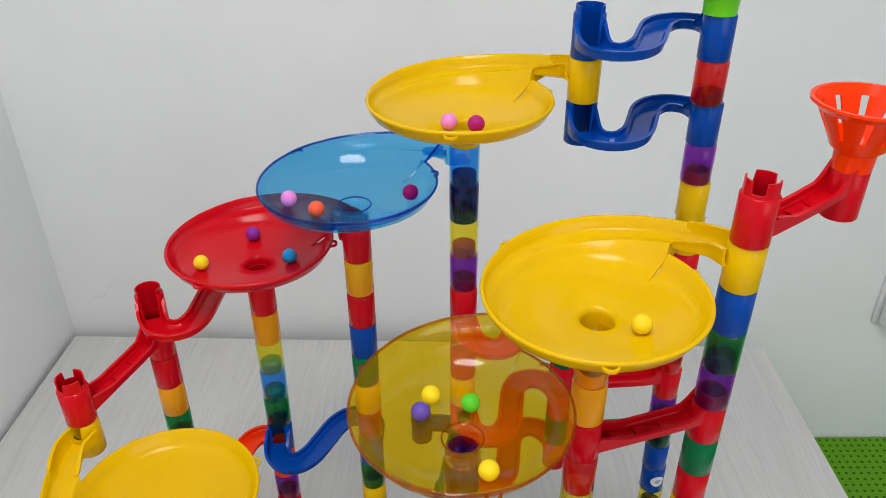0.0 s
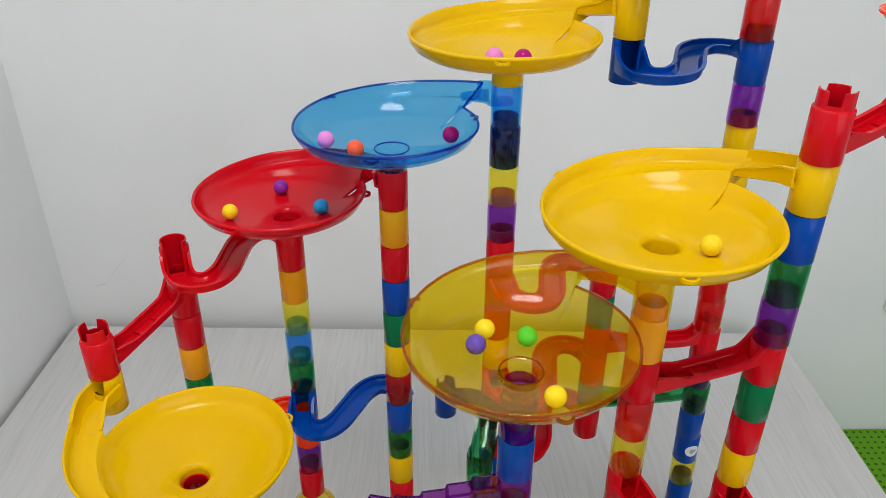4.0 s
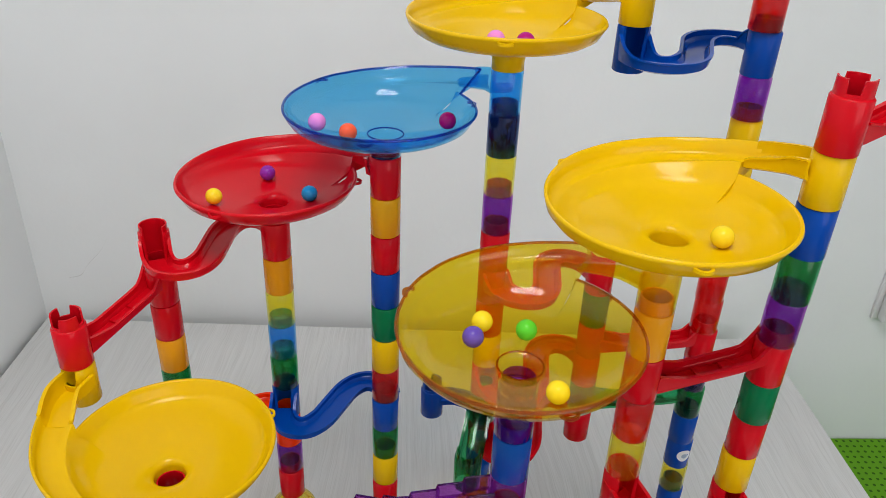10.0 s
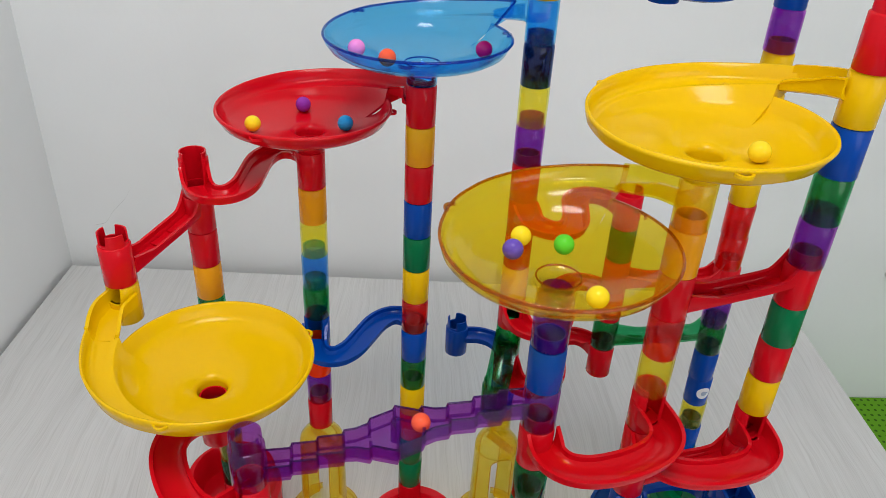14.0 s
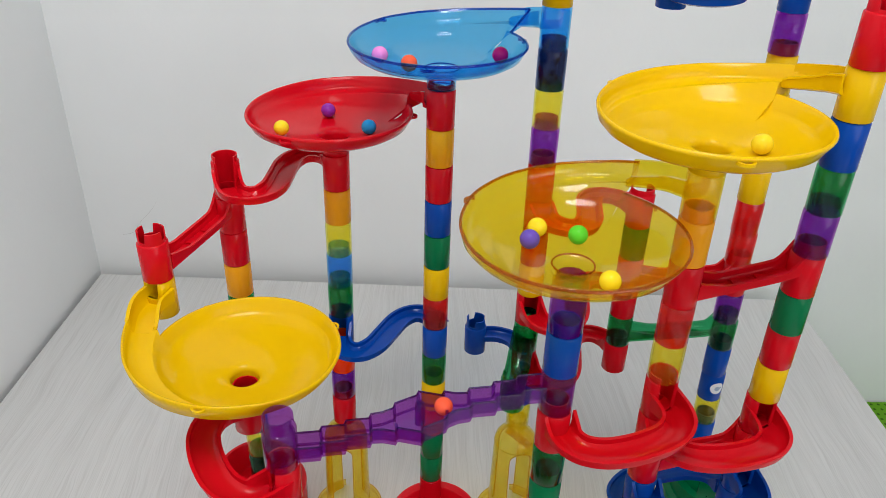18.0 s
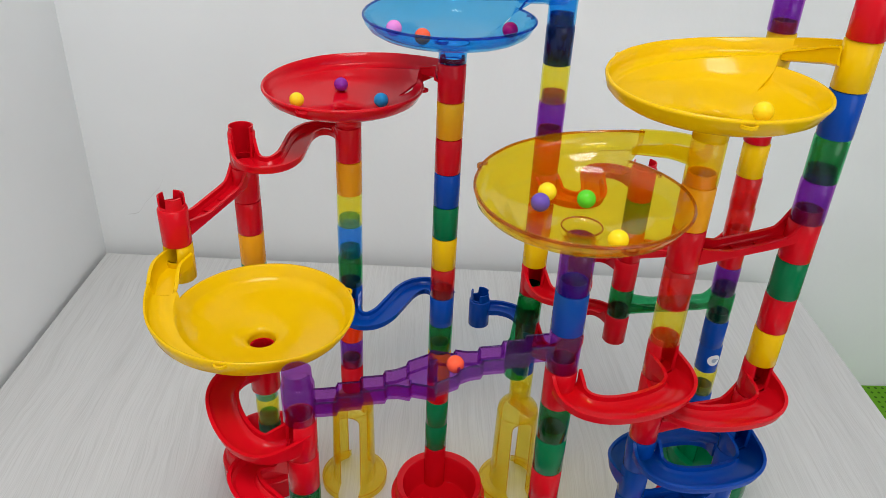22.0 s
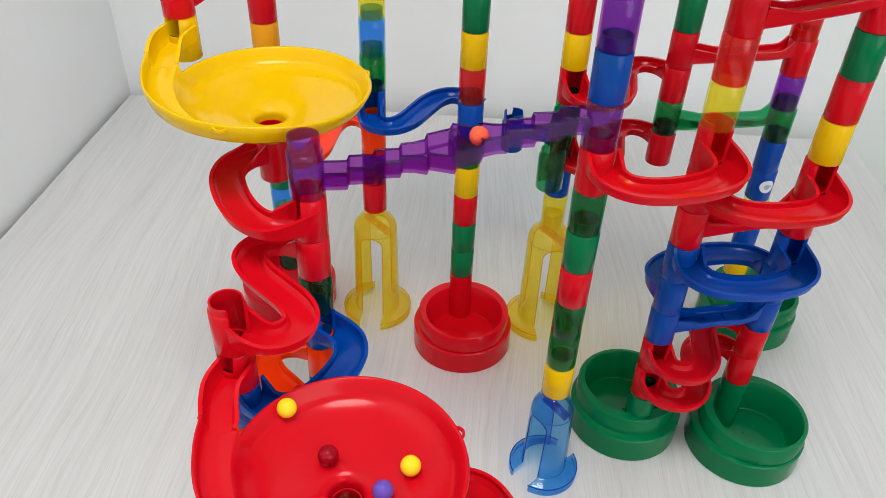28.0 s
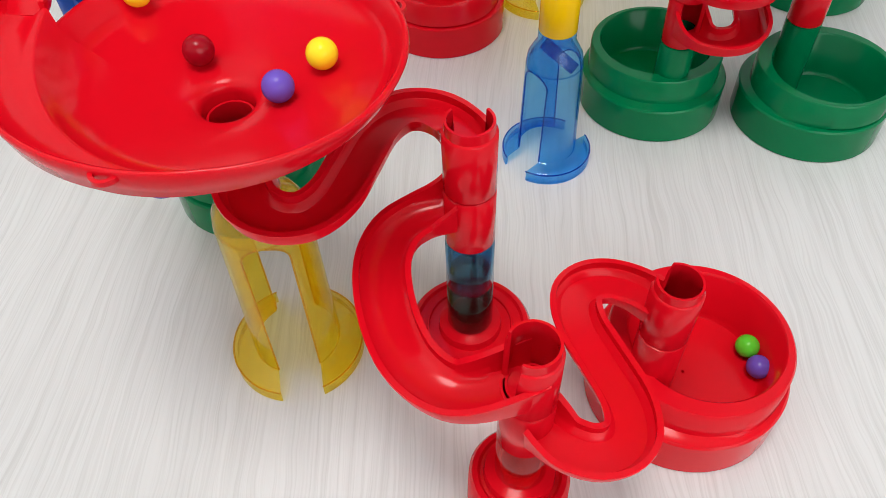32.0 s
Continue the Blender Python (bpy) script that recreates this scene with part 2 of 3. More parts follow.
def box(bm, x0, x1, y0, y1, z0, z1, bevel=0.0):
    vs = [bm.verts.new((x, y, z)) for x in (x0, x1) for y in (y0, y1) for z in (z0, z1)]
    fs = [bm.faces.new([vs[i] for i in f]) for f in ((0, 1, 3, 2), (4, 6, 7, 5), (0, 4, 5, 1), (2, 3, 7, 6), (0, 2, 6, 4), (1, 5, 7, 3))]
    if bevel:
        bmesh.ops.bevel(bm, geom=list({e for f in fs for e in f.edges}), offset=bevel, segments=2, profile=0.6, affect="EDGES")


RT, WT, PITCH, Z0 = 0.0143, 0.0016, 0.04, 0.084


def level(k):
    return Z0 + PITCH * k


TUBE = [(RT - 0.0007, 0.0003), (RT, 0.0012), (RT, 0.0386), (RT - 0.0007, 0.0396), (0.0122, 0.0398), (0.0118, 0.0510), (0.0106, 0.0510), (0.0106, 0.0396), (RT - WT, 0.0345), (RT - WT, 0.0003)]
PLAIN_TOP = [(RT - 0.0007, 0.0003), (RT, 0.0012), (RT, 0.0386), (RT - 0.0007, 0.0396), (RT - WT, 0.0396), (RT - WT, 0.0003)]


def tube_bm(z=0.0, x=0.0, y=0.0, profile=TUBE, n=40):
    bm = bmesh.new()
    lathe(bm, profile, n, x, y, z)
    return bm


CUP = [(RT - 0.0007, 0.0003), (RT, 0.0012), (RT, 0.0386), (RT - 0.0007, 0.0396), (0.0130, 0.0400), (0.0128, 0.0460), (0.0114, 0.0460), (0.0112, 0.0396), (RT - WT, 0.0345), (RT - WT, 0.0003)]


def cup_bm(facing, depth=0.030, half=40.0, spigot=True, n=96):
    """A tube whose wall is cut down towards `facing` degrees, where a channel comes in."""
    def cut(a, r, h):
        d = abs((a - facing + 180) % 360 - 180)
        s = 1 - min(1.0, max(0.0, (d - half) / 9.0))
        s = s * s * (3 - 2 * s)
        top = 0.0396 - depth * s
        if h > top:
            h = top + (h - 0.0396) * (1 - s) * (1.0 if h > 0.0396 else 0.0) if h >= 0.0396 else top
        return r, h
    bm = bmesh.new()
    lathe(bm, CUP if spigot else PLAIN_TOP, n, heights=cut)
    return bm


def crown_bm(n=72, apart=120):
    """A tube with a crenellated collar on top."""
    def cut(a, r, h):
        if h > 0.040:
            d = (a + 20) % apart
            return r, (0.0425 if d < 42 else 0.052)
        return r, h
    bm = bmesh.new()
    lathe(bm, [(RT - 0.0007, 0.0003), (RT, 0.0012), (RT, 0.0386), (RT - 0.0007, 0.0396), (0.0128, 0.0400), (0.0126, 0.0510), (0.0112, 0.0510), (0.0112, 0.0396), (RT - WT, 0.0345), (RT - WT, 0.0003)], n, heights=cut)
    return bm


def smooth_path(points, n=28):
    """A Catmull-Rom line through the points."""
    p = [Vector(q) for q in points]
    p = [2 * p[0] - p[1]] + p + [2 * p[-1] - p[-2]]
    out = []
    segs = len(p) - 3
    for i in range(n + 1):
        s = segs * i / n
        j = min(int(s), segs - 1)
        t = s - j
        a, b, c, d = p[j:j + 4]
        out.append(0.5 * ((2 * b) + (c - a) * t + (2 * a - 5 * b + 4 * c - d) * t * t + (3 * b - a - 3 * c + d) * t ** 3))
    return out


def trough_bm(points, w=0.0115, left=0.012, right=0.012, t=0.0018, n=28, flat=0.5, lip=0.0014):
    """An open channel along the points, which give the middle of its floor. left and right: the height of each wall, a number or a function of 0 to 1."""
    path = smooth_path(points, n)
    bm = bmesh.new()
    rings = []
    for i, p in enumerate(path):
        s = i / n
        tan = (path[min(i + 1, n)] - path[max(i - 1, 0)])
        tan.z = 0
        tan.normalize()
        nor = Vector((-tan.y, tan.x, 0))
        hl = left(s) if callable(left) else left
        hr = right(s) if callable(right) else right
        ww = w(s) if callable(w) else w
        inner, outer = [], []
        for side, h in ((1, hl), (-1, hr)):
            prof = [(ww, h), (ww, h * 0.45), (ww * 0.90, min(h, 0.0030)), (ww * flat, 0.0004)]
            outp = [(ww + t + lip, h), (ww + t + lip, h - 0.0016), (ww + t, h - 0.0022), (ww + t, h * 0.42), (ww * 0.93 + t, 0.0005 - t * 0.2), (ww * flat, -t)]
            inner.append([p + nor * (side * a) + Vector((0, 0, b)) for a, b in prof])
            outer.append([p + nor * (side * a) + Vector((0, 0, b)) for a, b in outp])
        loop = outer[0] + outer[1][::-1] + inner[1] + inner[0][::-1]
        rings.append([bm.verts.new(v) for v in loop])
    m = len(rings[0])
    for a, b in zip(rings, rings[1:]):
        for j in range(m):
            k = (j + 1) % m
            bm.faces.new((a[j], b[j], b[k], a[k]))
    bm.faces.new(rings[0][::-1])
    bm.faces.new(rings[-1])
    return bm


# ---- where the columns stand: middle at the table and 0.7 m up ----
AXIS = {
    "A": (-0.2180, 0.0125), "B": (-0.1085, 0.0385), "C": (0.0010, 0.0145), "D": (0.1090, 0.0265), "T": (0.2150, 0.0280),
    "M": (0.2240, 0.0440), "G": (0.3140, -0.1580), "F": (0.2040, -0.1735), "P": (0.1012, -0.2175), "E": (-0.1255, -0.2465),
    "S": (0.0395, -0.4190), "L": (-0.1740, -0.1590), "I": (-0.2655, -0.0880), "R": (-0.0750, -0.4225), "V": (-0.1700, -0.3400),
    "Q": (0.0690, -0.5200), "N": (0.3930, -0.1210), "O": (0.1510, -0.4540), "W": (0.0570, 0.1280), "K": (-0.0795, -0.4140),
}


# columns that lean or bend: joint, x, y
LEAN = {
    "U": ((2, 0.3540, 0.0440), (16, 0.3275, 0.0220)),
    "G": ((2, 0.3115, -0.1460), (8, 0.3140, -0.1490), (16, 0.3100, -0.1640)),
    "B": ((2, -0.1102, 0.0310), (16, -0.1067, 0.0426)),
    "D": ((2, 0.1090, 0.0265), (9, 0.1085, 0.0255), (16, 0.1070, 0.0205)),
}


def axis(c, k):
    if c in LEAN:
        ks, xs, ys = zip(*LEAN[c])
        j = min(range(len(ks) - 1), key=lambda i: abs((ks[i] + ks[i + 1]) / 2 - k))
        s = (k - ks[j]) / (ks[j + 1] - ks[j])
        return (xs[j] + (xs[j + 1] - xs[j]) * s, ys[j] + (ys[j + 1] - ys[j]) * s)
    return AXIS[c]


# ---- the setting ----
def slab(name, material, x0, x1, y0, y1, z0, z1, kind="structure", label="", category=""):
    bm = bmesh.new()
    box(bm, x0, x1, y0, y1, z0, z1)
    ob = part(name, bm, material, smooth=False)
    return tagged(ob, label, category, kind=kind)


slab("floor", FLOOR, -1.0, 2.4, -2.6, 0.9, -0.80, -0.75, label="plain grey-brown floor of the room", category="floor")
slab("wall_north", WALL, -1.0, 2.4, 0.655, 0.75, -0.75, 2.3, label="white painted wall behind the table", category="wall")
slab("wall_west", WALL, -0.85, -0.704, -2.62, 0.68, -0.75, 2.3, label="white painted side wall that the table stands against", category="wall").rotation_euler = (0, 0, radians(-1.18))
slab("wall_east", WALL, 2.4, 2.5, -2.6, 0.90, -0.75, 2.3, label="white painted side wall", category="wall")
slab("wall_south", WALL, -1.0, 2.4, -2.7, -2.6, -0.75, 2.3, label="white painted wall of the room", category="wall")
slab("ceiling", CEIL, -1.0, 2.5, -2.7, 0.90, 2.3, 2.35, label="white painted ceiling", category="ceiling")

# a hairline crack in the paint of the wall
bm = bmesh.new()
crack = smooth_path([(-0.545, 0.653, 0.165), (-0.560, 0.653, 0.140), (-0.590, 0.653, 0.108), (-0.606, 0.653, 0.086), (-0.630, 0.653, 0.079)], 40)
rings = []
for i, p in enumerate(crack):
    w = 0.0002 + 0.0007 * math.sin(math.pi * i / 40) * (0.6 + 0.4 * math.sin(i * 2.1))
    rings.append([bm.verts.new(p + Vector((0.4 * e * w, f, e * w))) for e, f in ((-1, 0.003), (1, 0.003), (1, 0.0014), (-1, 0.0014))])
for p, q in zip(rings, rings[1:]):
    for j in range(4):
        bm.faces.new((p[j], q[j], q[(j + 1) % 4], p[(j + 1) % 4]))
tagged(part("wall_crack", bm, CRACK), "thin grey hairline crack in the white wall", "crack", kind="structure")

table = thing("table", 0.02, -0.1, 0, "pale whitewashed wood-grain table under the marble run", "table")
bm = bmesh.new()
vs = [(-0.72, -1.3), (0.72, -1.3), (0.735, 0.585), (-0.68, 0.632)]
lo = [bm.verts.new((x, y, -0.035)) for x, y in vs]
hi = [bm.verts.new((x, y, 0)) for x, y in vs]
bm.faces.new(hi)
bm.faces.new(lo[::-1])
for i in range(4):
    bm.faces.new((lo[i], lo[(i + 1) % 4], hi[(i + 1) % 4], hi[i]))
bmesh.ops.bevel(bm, geom=list(bm.edges), offset=0.002, segments=2, affect="EDGES")
top = part("tabletop", bm, WOOD, table, smooth=False)
top.matrix_parent_inverse = pose(-0.02, 0.1, 0)
for x in (-0.62, 0.62):
    for y in (-1.2, 0.5):
        bm = bmesh.new()
        box(bm, x - 0.03, x + 0.03, y - 0.03, y + 0.03, -0.75, -0.035, 0.003)
        leg = part("leg", bm, WOOD, table, smooth=False)
        leg.matrix_parent_inverse = pose(-0.02, 0.1, 0)


# ---- pieces of the marble run ----
def words(material):
    return material.name.replace("_plastic", "").replace("_", " ").replace("clear", "see-through")


def column(c, spec, label):
    """Plain tubes stacked on one axis: (k, material) pairs, k the level of the bottom joint."""
    x, y = axis(c, 0)
    col = thing("tube_stack", x, y, 0, label, "toy tubes", "tube stacks of the marble run")
    for k, material in spec:
        ax, ay = axis(c, k + 0.5)
        bm = tube_bm()
        ob = part("tube", bm, material, col, words(material) + " tube")
        ob.location = (ax - x, ay - y, level(k))
        ob.rotation_euler = (0, 0, radians((k * 37) % 360))
    return col


def put_part(ob, x, y, z):
    ob.location = (x, y, z)
    return ob


S_SHAPE = ((0.0, 0.010, 0.0198), (0.03, 0.024, 0.0195), (0.10, 0.036, 0.0190), (0.21, 0.0420, 0.0183), (0.33, 0.0390, 0.0174), (0.43, 0.0245, 0.0165), (0.50, 0.0, 0.0155), (0.57, -0.0245, 0.0145), (0.67, -0.0390, 0.0136), (0.79, -0.0420, 0.0127), (0.90, -0.036, 0.0120), (0.97, -0.024, 0.0115), (1.0, -0.007, 0.0112))


def s_track(c, d, k, material, amp=1.0, rise=0.014, half=38, drop=0.030):
    """A track piece: a tube on column c, an S-shaped channel and an open cup on column d. The channel leaves on the right of the way and comes in from the left."""
    (x0, y0), (x1, y1) = axis(c, k), axis(d, k)
    t = thing("wavy_track", x0, y0, level(k), words(material) + " S-shaped marble track joining two columns", "toy track", "tracks of the marble run")
    u = Vector((x1 - x0, y1 - y0, 0))
    dist = u.length
    u.normalize()
    nn = Vector((u.y, -u.x, 0))
    pts = [u * (s * dist) + nn * (a * amp) + Vector((0, 0, z)) for s, a, z in S_SHAPE]
    wall = lambda s: 0.0085 + 0.010 * max(0.0, 1 - s / 0.09) + rise * max(0.0, (s - 0.84) / 0.16) ** 2.2
    part("channel", trough_bm(pts, 0.0112, wall, wall, n=64, flat=0.7), material, t)
    out = math.degrees(math.atan2(nn.y, nn.x))
    put_part(part("inlet_tube", tube_bm(), material, t), 0, 0, 0)
    put_part(part("cup", cup_bm(out + 180, drop, half), material, t), x1 - x0, y1 - y0, 0)
    return t


ARC_SHAPE = ((0.0, 0.010), (0.0, 0.027), (0.07, 0.042), (0.24, 0.0525), (0.50, 0.0560), (0.76, 0.0525), (0.93, 0.042), (1.0, 0.027), (1.0, -0.004))


def arc_track(c, d, k, material, amp=0.91, z0=0.021, z1=0.008):
    """A track piece that swings out to the right in a half circle from a tube on column c to an open cup on column d."""
    (x0, y0), (x1, y1) = axis(c, k), axis(d, k)
    t = thing("curved_track", x0, y0, level(k), words(material) + " half-round marble track joining two columns", "toy track", "tracks of the marble run")
    u = Vector((x1 - x0, y1 - y0, 0))
    dist = u.length
    u.normalize()
    nn = Vector((u.y, -u.x, 0))
    m = len(ARC_SHAPE) - 1
    pts = [u * (s * dist) + nn * (a * amp) + Vector((0, 0, z0 + (z1 - z0) * i / m)) for i, (s, a) in enumerate(ARC_SHAPE)]
    wall = lambda s: 0.0088 + 0.011 * max(0.0, 1 - s / 0.16) ** 2 + 0.014 * max(0.0, (s - 0.72) / 0.28) ** 1.8
    part("channel", trough_bm(pts, 0.0118, wall, wall, n=56, flat=0.6), material, t)
    out = math.degrees(math.atan2(nn.y, nn.x))
    put_part(part("inlet_tube", tube_bm(), material, t), 0, 0, 0)
    put_part(part("cup", cup_bm(out, 0.030, 38), material, t), x1 - x0, y1 - y0, 0)
    return t


def ramp_track(c, d, k, material, crown=False, zs=(0.020, 0.006)):
    """A straight channel from a tube on column c down to a tube on column d."""
    (x0, y0), (x1, y1) = axis(c, k), axis(d, k)
    t = thing("straight_ramp", x0, y0, level(k), words(material) + " straight marble ramp between two columns", "toy track", "tracks of the marble run")
    u = Vector((x1 - x0, y1 - y0, 0))
    a0 = math.degrees(math.atan2(u.y, u.x))
    put_part(part("inlet_tube", tube_bm(), material, t), 0, 0, 0)
    put_part(part("outlet_tube", crown_bm() if crown else tube_bm(), material, t), u.x, u.y, 0)
    n = u.normalized()
    dist = u.length
    pts = [n * 0.008 + Vector((0, 0, zs[0] + 0.002)), n * 0.03 + Vector((0, 0, zs[0] - 0.003)), n * (dist * 0.5) + Vector((0, 0, (zs[0] + zs[1]) / 2)), n * (dist - 0.010) + Vector((0, 0, zs[1]))]
    rise = lambda s: 0.009 + 0.015 * max(0.0, 1 - s / 0.22) ** 1.5 + 0.008 * max(0.0, (s - 0.82) / 0.18)
    part("channel", trough_bm(pts, 0.0088, rise, rise, n=24, flat=0.8), material, t)
    for s in (0.3, 0.5, 0.7):
        bm = bmesh.new()
        p = n * (dist * s) + Vector((0, 0, zs[0] + (zs[1] - zs[0]) * s + 0.0004))
        q = Vector((-n.y, n.x, 0))
        vs = [bm.verts.new(p + q * a * 0.006 + n * b * 0.009 + Vector((0, 0, c))) for c in (0, 0.0012) for a, b in ((-1, -1), (1, -1), (1, 1), (-1, 1))]
        bm.faces.new(vs[4:])
        for i in range(4):
            bm.faces.new((vs[i], vs[(i + 1) % 4], vs[4 + (i + 1) % 4], vs[4 + i]))
        bm.faces.new(vs[:4][::-1])
        part("floor_rib", bm, material, t, smooth=False)
    return t


DISH_R = 0.0855
DISH = [(0.0126, 0.0), (0.0126, 0.0150), (0.0130, 0.0170), (0.0142, 0.0188), (0.0165, 0.0204), (0.0200, 0.0216), (0.0300, 0.0232), (0.0450, 0.0256), (0.0600, 0.0284), (0.0710, 0.0316), (0.0760, 0.0350), (0.0770, 0.0366), (0.0785, 0.0390), (0.0795, 0.0405), (0.0822, 0.0455), (0.0832, 0.0463), (0.0848, 0.0462), (0.0855, 0.0444), (0.0848, 0.0430), (0.0832, 0.0405), (0.0795, 0.0340), (0.0720, 0.0294), (0.0600, 0.0262), (0.0450, 0.0234), (0.0300, 0.0208), (0.0200, 0.0180), (0.0158, 0.0140), (RT, 0.0090), (RT, 0.0004)]
FEED = ((0, 0.1010, 0.0600), (12, 0.1026, 0.0565), (20, 0.1007, 0.0543), (28, 0.0982, 0.0521), (31, 0.0972, 0.0514))
SPLIT = 30
# outer radius, top and floor of the channel where it runs into the bowl, by degrees from the inlet; the foot and the height of the ridge between them
SPIRAL_A = (30, 46, 60, 85, 110, 140, 170, 226)
SPIRAL_R = (0.1112, 0.1066, 0.1036, 0.0970, 0.0904, 0.0860, 0.0854, 0.0855)
SPIRAL_H = (0.0655, 0.0612, 0.0580, 0.0546, 0.0528, 0.0516, 0.0502, 0.0463)
SPIRAL_F = (0.0514, 0.0478, 0.0450, 0.0410, 0.0386, 0.0366, 0.0352, 0.0340)
SPIRAL_I = (0.0806, 0.0785, 0.0765, 0.0735, 0.0712, 0.0705, 0.0708, 0.0710)
SPIRAL_E = (0.0050, 0.0028, 0.0016, 0.0006, 0.0, 0.0, 0.0, 0.0)


SPIRAL_KEYS = [p for p in DISH if p[0] > 0.0605]


def turn_bowl(bm, start, spiral):
    """The dish turned once from `start` round to itself; only its outer part has two open ends, where the feed channel splits off."""
    n, m = 144, len(DISH)
    rings = []
    for i in range(n + 1):
        a = start + (360 * i / n if i < n else 359.98)
        ring = []
        for r, h in DISH:
            rr, hh = spiral(a if i < n else start - 1, r, h)
            ring.append(bm.verts.new((rr * math.cos(radians(a)), rr * math.sin(radians(a)), hh)))
        rings.append(ring)
    for p, q in zip(rings, rings[1:]):
        for j in range(m):
            bm.faces.new((p[j], q[j], q[(j + 1) % m], p[(j + 1) % m]))
    for ring in (rings[0], rings[-1]):
        bm.faces.new([v for v, (r, h) in zip(ring, DISH) if r > 0.0595])
    bmesh.ops.remove_doubles(bm, verts=[v for ring in (rings[0], rings[-1]) for v, (r, h) in zip(ring, DISH) if r < 0.0605], dist=0.0001)


def bead_bm(line, radius, n=8):
    """A round bead along a line."""
    bm = bmesh.new()
    rings = []
    for i, p in enumerate(line):
        tan = (line[min(i + 1, len(line) - 1)] - line[max(i - 1, 0)]).normalized()
        side = tan.cross(Vector((0, 0, 1))).normalized()
        up = side.cross(tan)
        rings.append([bm.verts.new(p + (side * math.cos(q) + up * math.sin(q)) * radius) for q in (2 * math.pi * j / n for j in range(n))])
    for a, b in zip(rings, rings[1:]):
        for j in range(n):
            bm.faces.new((a[j], b[j], b[(j + 1) % n], a[(j + 1) % n]))
    bm.faces.new(rings[0])
    bm.faces.new(rings[-1][::-1])
    return bm


def dish(c, d, k, material, label, shift=None, rim=None, tabs=(12, 128, 260)):
    """A funnel dish on column c, fed by a channel that spirals in over its rim from an inlet tube on column d, one level up."""
    (x0, y0), (x1, y1) = axis(c, k), axis(d, k + 1)
    t = thing("marble_dish", x0, y0, level(k), label, "toy dish", "dishes of the marble run")
    ix, iy = x1 - x0, y1 - y0
    dist = math.hypot(ix, iy)
    a0 = math.degrees(math.atan2(iy, ix))
    sx, sy = shift or (-0.0045 * ix / dist, -0.0045 * iy / dist)

    def bowl_height(r):
        return float(np.interp(r, (0.045, 0.060, 0.071, 0.076, 0.0795, 0.0822), (0.0256, 0.0284, 0.0316, 0.0350, 0.0405, 0.0455)))

    def spiral(a, r, h):
        d = (a - a0) % 360
        if r < 0.0605 or d < SPLIT - 0.5 or d > 226:
            return r, h
        R, H, F, I, E = (float(np.interp(d, SPIRAL_A, v)) for v in (SPIRAL_R, SPIRAL_H, SPIRAL_F, SPIRAL_I, SPIRAL_E))
        j = SPIRAL_KEYS.index((r, h))
        goal = ((I, bowl_height(I)), (I + 0.0022, F + E - 0.0008), (I + 0.0038, F + E - 0.0004), (max(R - 0.0190, I + 0.0062), F), (R - 0.0050, F + 0.0007), (R - 0.0032, F + 0.004), (R - 0.0022, H - 0.0004), (R - 0.0008, H), (R, H - 0.0014), (R - 0.0006, H - 0.006), (R - 0.0026, F - 0.001), (R - 0.0080, F - 0.0032), (I + 0.002, max(F - 0.012, bowl_height(I) - 0.0022)))[j]
        w = min(1.0, max(0.0, (d - 110) / 116))
        w = w * w * (3 - 2 * w)
        return goal[0] + (r - goal[0]) * w, goal[1] + (h - goal[1]) * w
    bm = bmesh.new()
    turn_bowl(bm, a0 + SPLIT, spiral)
    for v in bm.verts:
        f = min(1.0, max(0.0, (math.hypot(v.co.x, v.co.y) - 0.016) / 0.05))
        v.co.x += sx * f
        v.co.y += sy * f
    part("bowl", bm, material, t, sharp=80)
    if rim:
        line = []
        for i in range(145):
            a = a0 + SPLIT + 359.5 * i / 144
            r, h = spiral(a, 0.0848, 0.0462)
            line.append(Vector((r * math.cos(radians(a)) + sx, r * math.sin(radians(a)) + sy, h - 0.0012)))
        part("rim", bead_bm(line, 0.0012), rim, t, "darker thick rolled rim")
        for r, h in ((0.0162, 0.0202), (0.0136, 0.0012)):
            ring = [Vector((r * math.cos(w), r * math.sin(w), h)) for w in (math.pi * q / 24 for q in range(49))]
            part("hole_edge", bead_bm(ring, 0.0007, 6), rim, t, "darker edge of the hole")
    pts = []
    for a, r, z in FEED:
        f = min(1.0, a / 28)
        w = radians(a0 + a)
        scale = 1 + (dist / 0.107 - 1) * (1 - f)
        pts.append(Vector((r * scale * math.cos(w) + sx * f, r * scale * math.sin(w) + sy * f, z)))
    feed = part("feed_channel", trough_bm(pts, 0.0108, lambda s: 0.0150 - 0.0080 * s, lambda s: 0.0165 - 0.0024 * s, n=30, flat=0.75), material, t)
    put_part(part("inlet_tube", cup_bm(a0 + 95, 0.016, 38), material, feed), ix, iy, PITCH)
    for a in (a0 + b for b in tabs):
        bm = bmesh.new()
        for i in range(12):
            b0, b1 = math.pi * i / 12, math.pi * (i + 1) / 12
            q = []
            for b in (b0, b1):
                for r in (0.0044, 0.0064):
                    for h in (0.0410, 0.0432):
                        q.append(bm.verts.new((DISH_R - 0.002 + r * math.sin(b), r * math.cos(b), h)))
            bm.faces.new((q[0], q[4], q[6], q[2]))
            bm.faces.new((q[1], q[3], q[7], q[5]))
            bm.faces.new((q[0], q[1], q[5], q[4]))
            bm.faces.new((q[2], q[6], q[7], q[3]))
        bmesh.ops.remove_doubles(bm, verts=bm.verts, dist=1e-5)
        tab = part("rim_tab", bm, rim or material, t)
        r, h = spiral(a, 0.0855, 0.0444)
        tab.location = (sx + (r - 0.0855) * math.cos(radians(a)), sy + (r - 0.0855) * math.sin(radians(a)), h - 0.0444)
